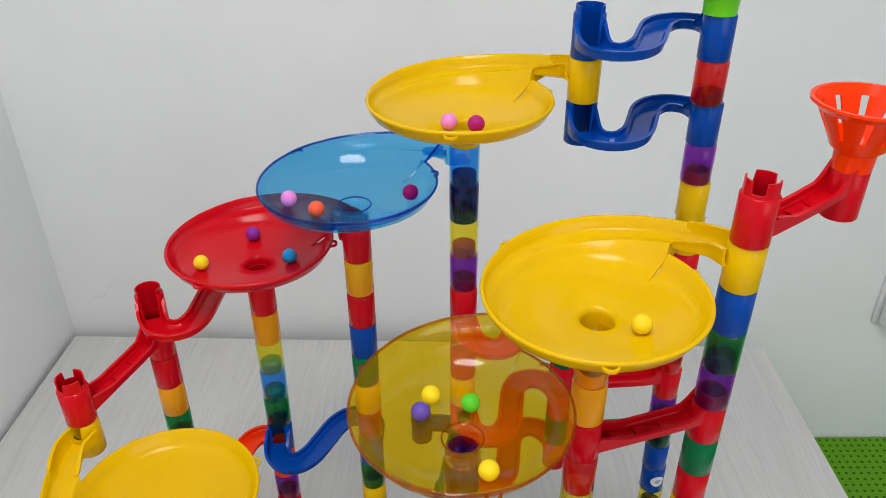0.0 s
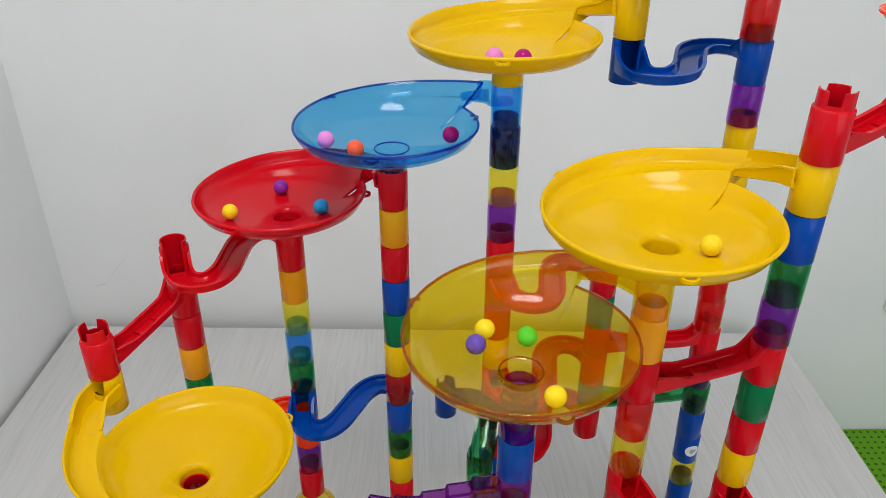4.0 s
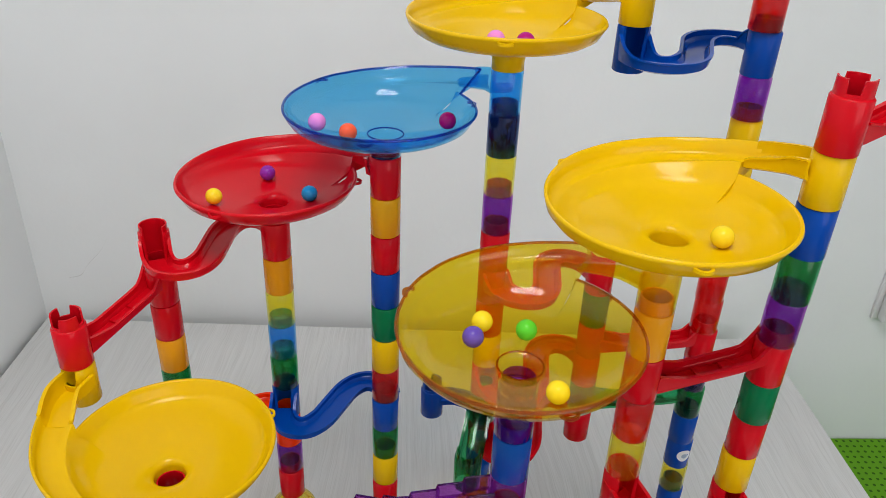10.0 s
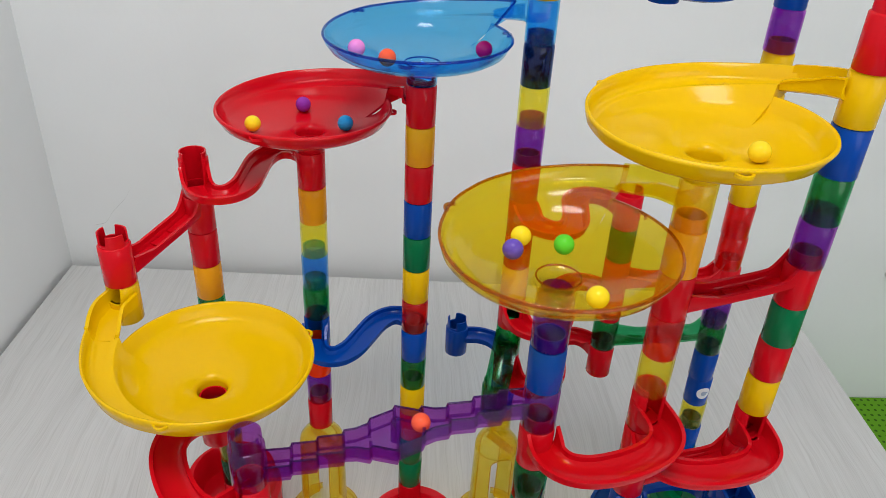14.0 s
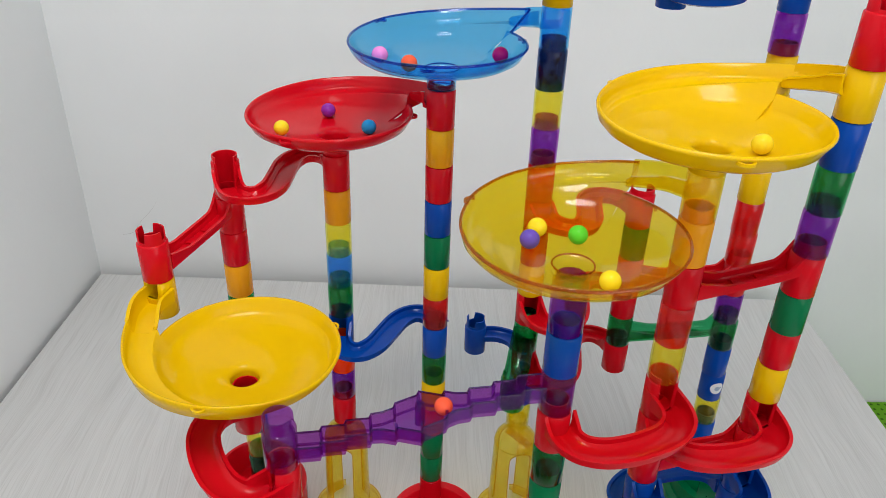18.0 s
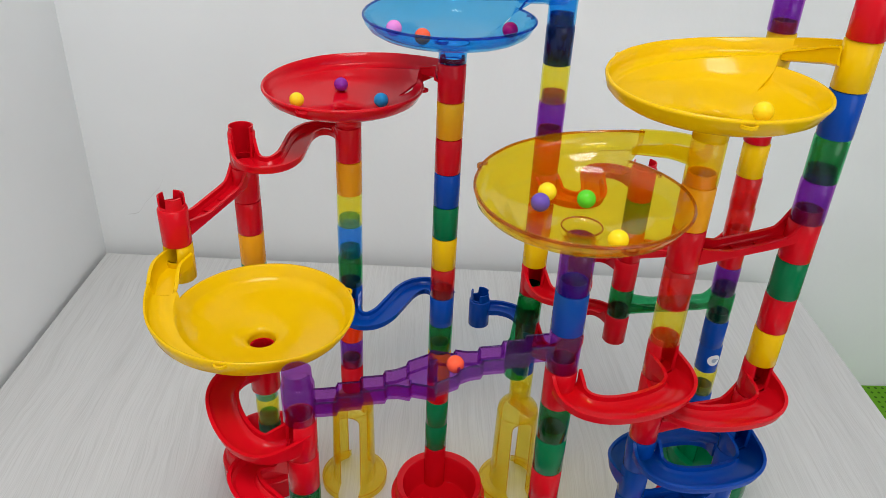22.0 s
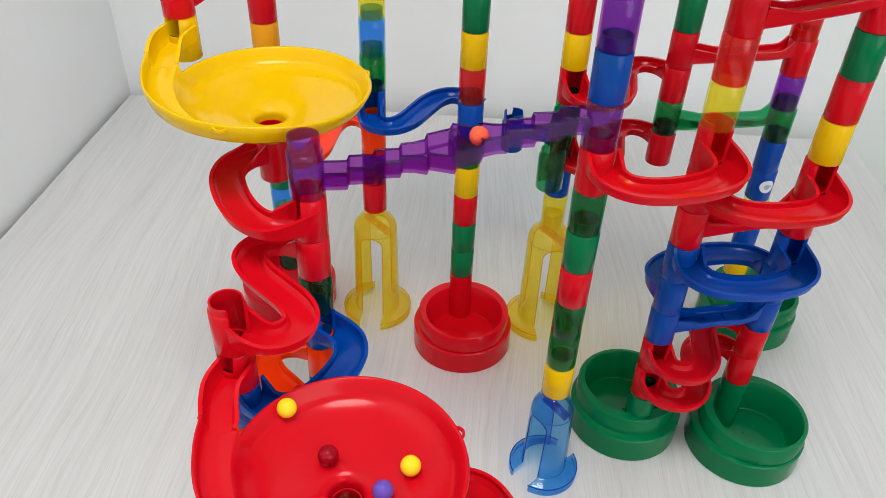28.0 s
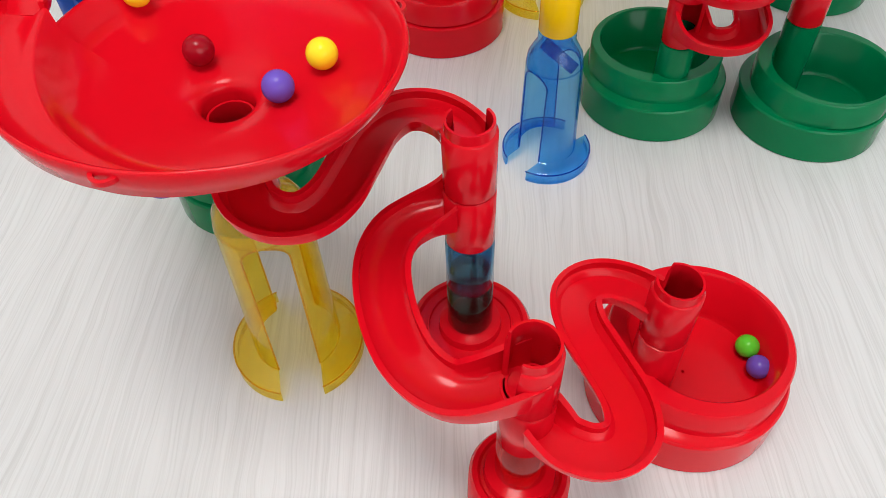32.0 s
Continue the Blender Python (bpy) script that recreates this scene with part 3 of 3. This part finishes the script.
        tab.rotation_euler = (0, 0, radians(a))
    return t


BASE_R = 0.0622


def base_cup(c, cx, cy, material, label):
    """A round two-step base with a catch bowl and a post for the column, whose socket thickens the bowl's wall."""
    x, y = axis(c, 0)
    t = thing("column_base", cx, cy, 0, label, "toy base", "bases of the marble run")
    bm = bmesh.new()
    r = BASE_R
    way = Vector((cx - x, cy - y, 0)).normalized()
    prof = [(r - 0.001, 0.0), (r, 0.001), (r, 0.0310), (r - 0.0012, 0.0325), (r - 0.0045, 0.0330), (r - 0.0055, 0.0345), (r - 0.0060, 0.0545), (r - 0.0072, 0.0560), (r - 0.0140, 0.0560), (r - 0.0156, 0.0542), (r - 0.0185, 0.0200), (r - 0.0215, 0.0165), (0.001, 0.0160), (0.001, 0.0)]
    lathe(bm, prof, 84)
    for v in bm.verts:
        rr = math.hypot(v.co.x, v.co.y)
        if v.co.z > 0.0335 and rr > r - 0.008:
            v.co += way * 0.0035
        elif rr > 0.01 and v.co.z > 0.0155 and rr < r - 0.0085:
            v.co += way * 0.0075
    part("bowl", bm, material, t)
    bm = bmesh.new()
    lathe(bm, [(RT, 0.013), (RT, 0.0830), (RT - WT, 0.0838), (0.0122, 0.0840), (0.0118, 0.095), (0.0106, 0.095), (0.0106, 0.030), (0.0106, 0.013)], 40)
    put_part(part("post", bm, material, t), x - cx, y - cy, 0)
    return t


def disc_base(c, material, r=0.041, top=0.044):
    x, y = axis(c, 0)
    t = thing("disc_base", x, y, 0, words(material) + " round disc base with shallow rings", "toy base", "bases of the marble run")
    bm = bmesh.new()
    lathe(bm, [(r - 0.001, 0), (r, 0.001), (r - 0.001, top - 0.010), (r - 0.003, top - 0.0065), (r - 0.006, top - 0.006), (r - 0.0075, top - 0.008), (0.0205, top - 0.008), (0.0205, 0)], 64)
    disc = part("disc", bm, material, t)
    bm = bmesh.new()
    lathe(bm, [(0.0205, 0.001), (0.0205, top - 0.0066), (0.0198, top - 0.002), (RT + 0.001, top - 0.001), (0.0122, top), (0.0118, top + 0.008), (0.0106, top + 0.008), (0.0106, 0.001)], 48)
    part("hub", bm, material, t)
    if r > 0.035:
        bm = bmesh.new()
        lathe(bm, [(0.0285, top - 0.0085), (0.0280, top - 0.0062), (0.0268, top - 0.0062), (0.0263, top - 0.0085)], 56)
        part("ring", bm, material, disc)
    return t


def shell_bm(outer, inner, slot, side, n=24):
    """One side of a slotted shell of revolution: rows of (r, z) for its outer and inner faces, cut off along the plane at slot(z) from the axis."""
    bm = bmesh.new()
    rings = []
    for row in zip(outer, inner):
        ring = []
        for r, z in row:
            hw = math.degrees(math.acos(min(1.0, slot(z) / r)))
            ring.append([bm.verts.new((r * math.cos(radians(side - hw + 2 * hw * q / n)), r * math.sin(radians(side - hw + 2 * hw * q / n)), z)) for q in range(n + 1)])
        rings.append(ring)
    for p, q in zip(rings, rings[1:]):
        for w in range(n):
            bm.faces.new((p[0][w], p[0][w + 1], q[0][w + 1], q[0][w]))
            bm.faces.new((p[1][w], q[1][w], q[1][w + 1], p[1][w + 1]))
        for e in (0, n):
            bm.faces.new((p[0][e], q[0][e], q[1][e], p[1][e]))
    for ring in (rings[0], rings[-1]):
        for w in range(n):
            bm.faces.new((ring[0][w], ring[1][w], ring[1][w + 1], ring[0][w + 1]))
    return bm


def stand(c, k, material, thick, turn, label, foot=0.0445, body=0.0272, gap=0.0140):
    """A two-legged stand: a neck, a domed shoulder with a slanting chute inside, and a shell cut into two legs with broad hollow feet."""
    x, y = axis(c, k)
    t = thing("arch_stand", x, y, 0, label, "toy stand", "bases of the marble run")
    h = level(k)
    g = body - 0.0018
    bm = bmesh.new()
    lathe(bm, [(0.0122, h), (0.0118, h + 0.011), (0.0106, h + 0.011), (0.0106, h - 0.008), (0.0135, h - 0.0125), (g * 0.78, h - 0.0165), (g * 0.93, h - 0.0215), (g, h - 0.0290), (body, h - 0.0290), (body * 0.95, h - 0.0208), (body * 0.82, h - 0.0152), (max(0.0158, body * 0.62), h - 0.0112), (RT, h - 0.0085), (RT, h - 0.001)], 48)
    part("neck", bm, material, t)
    bm = bmesh.new()
    a, b = Vector((-0.45 * body, 0.002, h - 0.0150)), Vector((0.78 * body, -0.006, h - 0.0275))
    way = (b - a).to_track_quat("Z", "Y").to_matrix().to_4x4()
    bmesh.ops.create_cone(bm, cap_ends=True, segments=20, radius1=0.0050, radius2=0.0046, depth=(b - a).length, matrix=Matrix.Translation((a + b) / 2) @ way)
    chute = part("inner_chute", bm, thick, t, "slanting chute inside the shoulder")
    chute.rotation_euler = (0, 0, radians(-18))
    top = h - 0.0290

    def slot(z):
        e = (z - (top - gap)) / gap
        return gap * math.sqrt(max(0.0, 1 - e * e)) if e > 0 else gap
    for side in (0, 180):
        zs = [top - gap * (1 - math.cos(math.pi / 2 * i / 10)) for i in range(11)] + [top - gap - (top - gap - 0.0125) * i / 10 for i in range(1, 11)]
        flare = [0.0025 * (top - z) / top for z in zs]
        leg = part("leg", shell_bm([(body + e, z) for e, z in zip(flare, zs)], [(g + e, z) for e, z in zip(flare, zs)], slot, side), material, t)
        leg.rotation_euler = (0, 0, radians(turn))
        for edge in (-1, 1):
            line = []
            for e, z in zip(flare, zs):
                hw = radians(side) + edge * math.acos(min(1.0, slot(z) / (body + e)))
                line.append(Vector(((body + e - 0.0006) * math.cos(hw), (body + e - 0.0006) * math.sin(hw), z)))
            part("leg_edge", bead_bm(line[1:], 0.0006, 6), thick, leg)
        r = body + 0.0025
        part("foot", shell_bm([(r, 0.0125), (r + 0.0015, 0.0116), (foot - 0.0014, 0.0104), (foot, 0.0092), (foot + 0.0004, 0.0003)], [(r - 0.0018, 0.0112), (r - 0.0003, 0.0100), (foot - 0.0030, 0.0088), (foot - 0.0020, 0.0076), (foot - 0.0016, 0.0003)], slot, side), material, leg)
        line = [Vector((foot * math.cos(w), foot * math.sin(w), 0.0096)) for w in (radians(side - 72 + 144 * q / 30) for q in range(31))]
        part("foot_edge", bead_bm(line, 0.0006, 6), thick, leg)
    return t


def funnel(c, k, material, r0, r1, h, label, slots=10):
    """A slotted basket funnel that stands on a column."""
    x, y = axis(c, k)
    t = thing("basket_funnel", x, y, level(k), label, "toy funnel")
    def wide(z):
        return r0 + (r1 - r0) * (z - 0.018) / (h - 0.018)
    low, high = h * 0.50, h * 0.86
    bm = bmesh.new()
    lathe(bm, [(RT, 0.0), (RT + 0.0008, 0.0135), (r0 + 0.001, 0.018), (wide(low), low), (wide(low) - 0.0018, low), (r0 - 0.001, 0.019), (RT - 0.0012, 0.014), (RT - 0.0016, 0.0)], 48)
    part("collar", bm, material, t)
    for i in range(slots):
        bm = bmesh.new()
        a = 360 / slots
        lathe(bm, [(wide(low), low), (wide(high), high), (wide(high) - 0.0018, high), (wide(low) - 0.0018, low)], 8, a0=i * a, a1=i * a + a * 0.74)
        part("rib", bm, material, t)
    bm = bmesh.new()
    lathe(bm, [(wide(high) - 0.0018, high), (wide(high), high), (r1, h - 0.003), (r1 + 0.0022, h - 0.002), (r1 + 0.0022, h), (r1 - 0.001, h)], 64)
    part("rim", bm, material, t)
    return t


def marble(x, y, z, material, label):
    bm = bmesh.new()
    bmesh.ops.create_uvsphere(bm, u_segments=32, v_segments=20, radius=0.0077)
    ob = part("marble", bm, material)
    ob.location = (x, y, z)
    return tagged(ob, label, "marble", "marbles")


# ---- columns, back row ----
column("A", [(8, RED), (7, AMB), (6, C_GRN), (5, YEL), (3, GRN), (2, C_BLU), (1, C_YEL), (0, C_GRN)], "stack of red, yellow, green and blue tubes")
column("B", [(9, AMB), (8, C_YEL), (7, C_BLU), (6, C_GRN), (3, C_PUR), (2, RED)], "stack of orange, clear yellow, blue, green and purple tubes")
column("C", [(11, AMB), (10, RED), (9, BLU), (8, GRN), (7, YEL), (6, C_RED), (4, C_GRN), (3, YEL), (2, RED), (1, GRN), (0, GRN)], "tall stack of red, yellow, blue and green tubes")
column("D", [(13, C_DBL), (12, C_YEL), (11, C_PUR), (10, RED), (8, RED), (7, YEL), (3, BLU), (2, C_YEL)], "tall stack of blue, yellow, purple and red tubes")
column("U", [(16, C_RED), (14, C_PUR), (13, YEL), (12, YEL), (11, RED), (10, YEL), (9, C_RED), (8, C_RED), (6, C_PUR), (4, BLU), (3, BLU), (2, C_YEL), (1, BLU), (0, YEL)], "tall stack of red, purple, yellow and blue tubes")
column("M", [(8, GRN)], "short hanging stack with a dark green tube")
s_track("U", "T", 17, BLU)
s_track("U", "T", 15, BLU)
s_track("B", "A", 10, RED)
s_track("C", "B", 5, BLU)
s_track("B", "A", 4, ORA)
s_track("D", "M", 9, RED)
s_track("M", "D", 6, RED)
s_track("M", "D", 4, RED)
ramp_track("U", "M", 7, RED)
ramp_track("U", "M", 5, C_GRN)
ramp_track("A", "I", 9, RED, crown=True)
dish("D", "T", 15, YEL, "glossy yellow funnel dish high on a column")
dish("C", "D", 13, G_BLU, "see-through blue funnel dish on a column", rim=BLU_RIM)
dish("B", "C", 11, RED, "glossy red funnel dish on a column")
funnel("U", 18, LIM, 0.018, 0.034, 0.046, "lime green slotted funnel on the tallest column")

# ---- columns, right and middle ----
column("G", [(13, BLU), (12, C_GRN), (11, C_PUR), (9, GRN), (8, RED), (7, YEL)], "leaning stack of blue, green, purple, red and yellow tubes")
column("F", [(11, AMB), (9, C_RED), (8, C_YEL)], "stack of yellow, red and blue tubes")
column("P", [(10, C_PUR), (9, BLU), (6, C_GRN), (5, GRN), (4, RED), (3, C_GRN), (2, C_GRN), (1, YEL)], "stack of purple, blue, green, red and yellow tubes")
ramp_track("N", "G", 15, RED, crown=True)
ramp_track("G", "F", 10, RED)
dish("F", "G", 13, YEL, "glossy yellow funnel dish beside the leaning column")
dish("P", "F", 11, C_AMB, "see-through amber funnel dish on a column", (-0.001, 0.007), rim=AMB_RIM)
funnel("N", 16, ORA, 0.019, 0.038, 0.053, "orange slotted funnel at the end of a ramp")
arc_track("P", "F", 7, RED)
arc_track("F", "G", 6, RED)
ramp_track("G", "F", 5, RED, zs=(0.018, 0.011))
arc_track("F", "G", 4, BLU)
arc_track("G", "F", 3, BLU)
ramp_track("G", "F", 2, BLU, zs=(0.016, 0.013))
s_track("G", "F", 1, RED, amp=0.82)
s_track("G", "F", 0, RED, amp=0.82)

# ---- columns, left and front ----
dish("L", "I", 7, YEL, "glossy yellow funnel dish with a curved feed channel", (0.0025, 0.008), tabs=(-14, 115, 247))
column("E", [(4, C_GRN), (1, GRN), (0, GRN)], "stack of red, green and blue tubes")
arc_track("L", "E", 6, RED)
s_track("E", "V", 5, RED)
arc_track("V", "E", 3, BLU)
s_track("E", "V", 2, ORA)
column("V", [(1, BLU), (0, BLU)], "short stack of red and blue tubes")
dish("R", "V", 3, RED, "large glossy red funnel dish with a curved feed channel", (0.002, 0.006), tabs=(-14, 115, 247))
s_track("R", "S", 2, RED)
arc_track("S", "Q", 1, RED, amp=1.02)
column("S", [(0, C_TEA), (-1, C_SMO)], "short stack of see-through teal and smoky green tubes")
column("Q", [(-1, C_RED)], "short stack of one see-through red tube")
s_track("Q", "O", 0, RED, rise=0.004, half=20, drop=0.022)

# ---- bases and stands ----
base_cup("C", 0.006, -0.021, RED, "round red two-step base with a catch bowl")
base_cup("A", -0.232, 0.046, RED, "round red two-step base with a catch bowl")
base_cup("F", 0.198, -0.140, GRN, "round green two-step base with a catch bowl")
base_cup("G", 0.3305, -0.1650, GRN, "round green two-step base with a catch bowl")
base_cup("U", 0.388, 0.048, GRN, "round green two-step base with a catch bowl")
base_cup("E", -0.142, -0.255, GRN, "round green two-step base with a catch bowl")
base_cup("O", 0.178, -0.440, RED, "round red two-step base with a catch bowl, marbles inside")
disc_base("S", RED)
disc_base("Q", RED, 0.030)
stand("B", 2, C_STA, STA_RIM, -7, "see-through yellow two-legged stand on the table")
stand("D", 2, C_STA, STA_RIM, 12, "see-through yellow two-legged stand on the table")
stand("P", 1, S_BLU, BLU_RIM, -49, "see-through blue two-legged stand on the table", 0.0365, 0.0220, 0.0122)
stand("K", 2, C_STA, STA_RIM, 12, "see-through yellow two-legged stand under the red dish")


# ---- the purple staircase, the green slide and the small blue cup ----
def staircase(c, k0, d, k1, material, steps=10):
    """A stepped channel from column c down to column d, widened half way round a small post."""
    (x0, y0), (x1, y1) = axis(c, k0), axis(d, k1)
    t = thing("staircase_track", x0, y0, 0, words(material) + " stepped marble track between two columns", "toy track")
    put_part(part("inlet_tube", tube_bm(), material, t), 0, 0, level(k0))
    put_part(part("outlet_tube", crown_bm(72, 360), material, t), x1 - x0, y1 - y0, level(k1))
    u = Vector((x1 - x0, y1 - y0, 0))
    dist = u.length - 0.024
    u.normalize()
    nn = Vector((-u.y, u.x, 0))
    z0, z1 = level(k0) + 0.021, level(k1) + 0.010

    def width(s):
        return 0.0086 + 0.0130 * max(0.0, 1 - abs(s - 0.5) / 0.16)

    def at(s, side, z, grow=0.0):
        return u * (0.012 + s * dist) + nn * (side * (width(s) + grow)) + Vector((0, 0, z))

    def strip(rows):
        """A solid from a run of four-cornered sections."""
        bm = bmesh.new()
        rings = [[bm.verts.new(p) for p in row] for row in rows]
        for p, q in zip(rings, rings[1:]):
            for w in range(4):
                bm.faces.new((p[w], q[w], q[(w + 1) % 4], p[(w + 1) % 4]))
        bm.faces.new(rings[0])
        bm.faces.new(rings[-1][::-1])
        return bm

    def tread(i):
        return z0 + (z1 - z0) * (i + 0.5) / steps
    # the stepped line: flat along each tread, then a short steep drop
    line = []
    for i in range(steps):
        line += [((i + 0.03) / steps, tread(i) + 0.0003), ((i + 0.50) / steps, tread(i)), ((i + 0.95) / steps, tread(i) - 0.0003)]
    line[0], line[-1] = (0.0, tread(0)), (1.0, tread(steps - 1))
    part("stepped_floor", strip([[at(s, -1, z), at(s, 1, z), at(s, 1, z - 0.0016), at(s, -1, z - 0.0016)] for s, z in line]), material, t, smooth=False)
    for side in (-1, 1):
        wall = part("side_wall", strip([[at(s, side, z + 0.0108), at(s, side, z - 0.0036), at(s, side, z - 0.0036, 0.0016), at(s, side, z + 0.0108, 0.0016)] for s, z in line]), material, t, smooth=False)
        part("wall_edge", bead_bm([at(s, side, z + 0.0108, 0.0008) for s, z in line], 0.0009, 6), VIO_RIM, wall, "darker thick top edge")
        for i in range(steps - 1):
            e, z = (i + 0.98) / steps, tread(i)
            part("baffle", strip([[at(q, side * 0.98, z + 0.0095), at(q, side * 0.98, z - 0.0040), at(q, side * 0.62, z - 0.0040), at(q, side * 0.62, z + 0.0095)] for q in (e - 0.006, e + 0.006)]), material, wall, smooth=False)
    bm = bmesh.new()
    mid = u * (0.012 + 0.5 * dist)
    lathe(bm, [(0.0042, 0.0), (0.0042, 0.0205), (0.0034, 0.0220), (0.0005, 0.0222), (0.0005, 0.0)], 20, mid.x, mid.y, (z0 + z1) / 2 - 0.002)
    part("centre_post", bm, material, t)
    return t


staircase("P", 8, "E", 7, C_VIO)

AXIS["X"] = (0.0890, -0.0480)
x0, y0 = axis("D", 5)
x1, y1 = axis("X", 5)
slide = thing("steep_slide", x0, y0, level(5), "see-through green steep marble slide hanging from a column", "toy track", "tracks of the marble run")
put_part(part("inlet_tube", tube_bm(), C_GRN, slide), 0, 0, 0)
put_part(part("outlet_tube", cup_bm(80, 0.02, 50), C_GRN, slide), x1 - x0, y1 - y0, -0.026)
u = Vector((x1 - x0, y1 - y0, 0))
part("channel", trough_bm([u * 0.12 + Vector((0, 0, 0.020)), u * 0.35 + Vector((0, 0, 0.010)), u * 0.65 + Vector((0, 0, -0.004)), u * 0.9 + Vector((0, 0, -0.012))], 0.0105, 0.016, 0.016, n=20), C_GRN, slide)

x0, y0 = axis("D", 3)
x1, y1 = axis("W", 3)
side_cup = thing("side_cup_track", x0, y0, level(3), "blue marble track with a small cup held behind a column", "toy track", "tracks of the marble run")
put_part(part("cup", crown_bm(), BLU, side_cup), x1 - x0, y1 - y0, 0)
u = Vector((x1 - x0, y1 - y0, 0))
part("channel", trough_bm([u + Vector((0.010, 0.0, 0.0205)), u + Vector((0.030, 0.001, 0.0195)), u + Vector((0.050, -0.008, 0.0180)), Vector((0.010, 0.072, 0.0160)), Vector((0.010, 0.042, 0.0140)), Vector((0.0, 0.012, 0.0120))], 0.0100, 0.009, 0.009, n=44), BLU, side_cup)

# ---- beside the table ----
mat = thing("studded_mat", 1.10, 0.30, -0.317, "lime green play mat with rows of round holes, beside the table", "play mat")
bm = bmesh.new()
box(bm, -0.29, 0.60, -0.5, 0.35, -0.012, 0.0, 0.002)
part("sheet", bm, MAT, mat, smooth=False)
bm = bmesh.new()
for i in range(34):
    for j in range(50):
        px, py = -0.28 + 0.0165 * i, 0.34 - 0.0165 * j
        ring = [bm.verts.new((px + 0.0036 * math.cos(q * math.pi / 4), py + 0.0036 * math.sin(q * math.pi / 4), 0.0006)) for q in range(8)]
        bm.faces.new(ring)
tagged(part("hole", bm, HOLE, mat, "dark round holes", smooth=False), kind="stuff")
bm = bmesh.new()
box(bm, -0.29, 0.60, -0.5, 0.35, -0.433, -0.012)
part("support", bm, WHITE, mat, "plain white block under the mat", smooth=False)

socket = thing("wall_socket", 1.040, 0.655, 0.070, "white wall socket with a clear splash cover", "socket")
bm = bmesh.new()
box(bm, -0.058, 0.058, -0.008, 0.0, -0.058, 0.058, 0.003)
part("plate", bm, WHITE, socket)
bm = bmesh.new()
box(bm, -0.050, 0.050, -0.034, -0.008, -0.056, 0.046, 0.010)
part("cover", bm, WHITE, socket)

# the round maker's sticker on a blue tube, as plain shapes
ux, uy = axis("U", 3.7)
sticker = thing("round_sticker", ux, uy, level(3.55), "small round white sticker with a grey mark on a blue tube", "sticker")
for name, rad, lift, material in (("disc", 0.0085, 0.0004, WHITE), ("mark", 0.0034, 0.0008, PRINT)):
    bm = bmesh.new()
    rings = []
    for q in range(24):
        w = q * math.pi / 12
        a, h = rad * math.cos(w), rad * math.sin(w)
        ang = -math.pi / 2 + 0.18 + a / RT
        rings.append(bm.verts.new(((RT + lift) * math.cos(ang), (RT + lift) * math.sin(ang), h)))
    ang = -math.pi / 2 + 0.18
    mid = bm.verts.new(((RT + lift + 0.0002) * math.cos(ang), (RT + lift + 0.0002) * math.sin(ang), 0))
    for q in range(24):
        bm.faces.new((rings[q], rings[(q + 1) % 24], mid))
    part(name, bm, material, sticker)


# ---- marbles ----
BALLS = {"pink": (236, 140, 216), "magenta": (178, 20, 120), "coral": (250, 96, 64), "yellow": (248, 218, 40), "violet": (140, 44, 160), "sky_blue": (40, 150, 200), "dark_red": (150, 8, 26), "green": (92, 204, 52), "indigo": (104, 80, 180)}
BALL_MAT = {n: plastic(n + "_marble_plastic", srgb(*c), 0.16) for n, c in BALLS.items()}
BALL_PLACE = {"dish": "resting in a funnel dish", "base": "resting in the catch bowl of a base", "track": "on a marble track"}


def dish_marble(c, k, x, y, colour):
    """A marble that rests on the slope of the dish on column c."""
    cx, cy = axis(c, k)
    r = math.hypot(x - cx, y - cy)
    z = np.interp(r, (0.016, 0.020, 0.030, 0.045, 0.060, 0.071, 0.076), (0.0200, 0.0216, 0.0232, 0.0256, 0.0284, 0.0316, 0.0350))
    marble(x, y, level(k) + float(z) + 0.0079, BALL_MAT[colour], "glossy " + colour.replace("_", " ") + " plastic marble " + BALL_PLACE["dish"])


for x, y, colour in ((0.0927, 0.0001, "pink"), (0.1167, -0.0067, "magenta")):
    dish_marble("D", 15, x, y, colour)
for x, y, colour in ((-0.0573, -0.0048, "pink"), (-0.0296, -0.0203, "coral"), (0.0560, 0.0100, "magenta")):
    dish_marble("C", 13, x, y, colour)
for x, y, colour in ((-0.1578, 0.0136, "yellow"), (-0.1191, 0.0772, "violet"), (-0.0720, 0.0311, "sky_blue")):
    dish_marble("B", 11, x, y, colour)
for x, y, colour in ((0.2303, -0.1974, "yellow"),):
    dish_marble("F", 13, x, y, colour)
for x, y, colour in ((0.0767, -0.1831, "yellow"), (0.0690, -0.2010, "indigo"), (0.1080, -0.1900, "green"), (0.1183, -0.2630, "yellow")):
    dish_marble("P", 11, x, y, colour)
for x, y, colour in ((-0.1278, -0.3657, "yellow"), (-0.0914, -0.3980, "dark_red"), (-0.0300, -0.4051, "yellow"), (-0.0480, -0.4251, "indigo")):
    dish_marble("R", 3, x, y, colour)
for x, y, z, colour, place in ((0.2203, -0.3950 - 0.030, 0.0242, "green", "base"), (0.2240, -0.4405, 0.0242, "indigo", "base")):
    marble(x, y, z, BALL_MAT[colour], "glossy " + colour + " plastic marble " + BALL_PLACE[place])
# one marble half way down the staircase
(x0, y0), (x1, y1) = axis("P", 8), axis("E", 7)
marble(x0 + (x1 - x0) * 0.415, y0 + (y1 - y0) * 0.415, level(8) + 0.021 - 0.051 * 0.375 + 0.0079, BALL_MAT["coral"], "glossy coral plastic marble " + BALL_PLACE["track"])
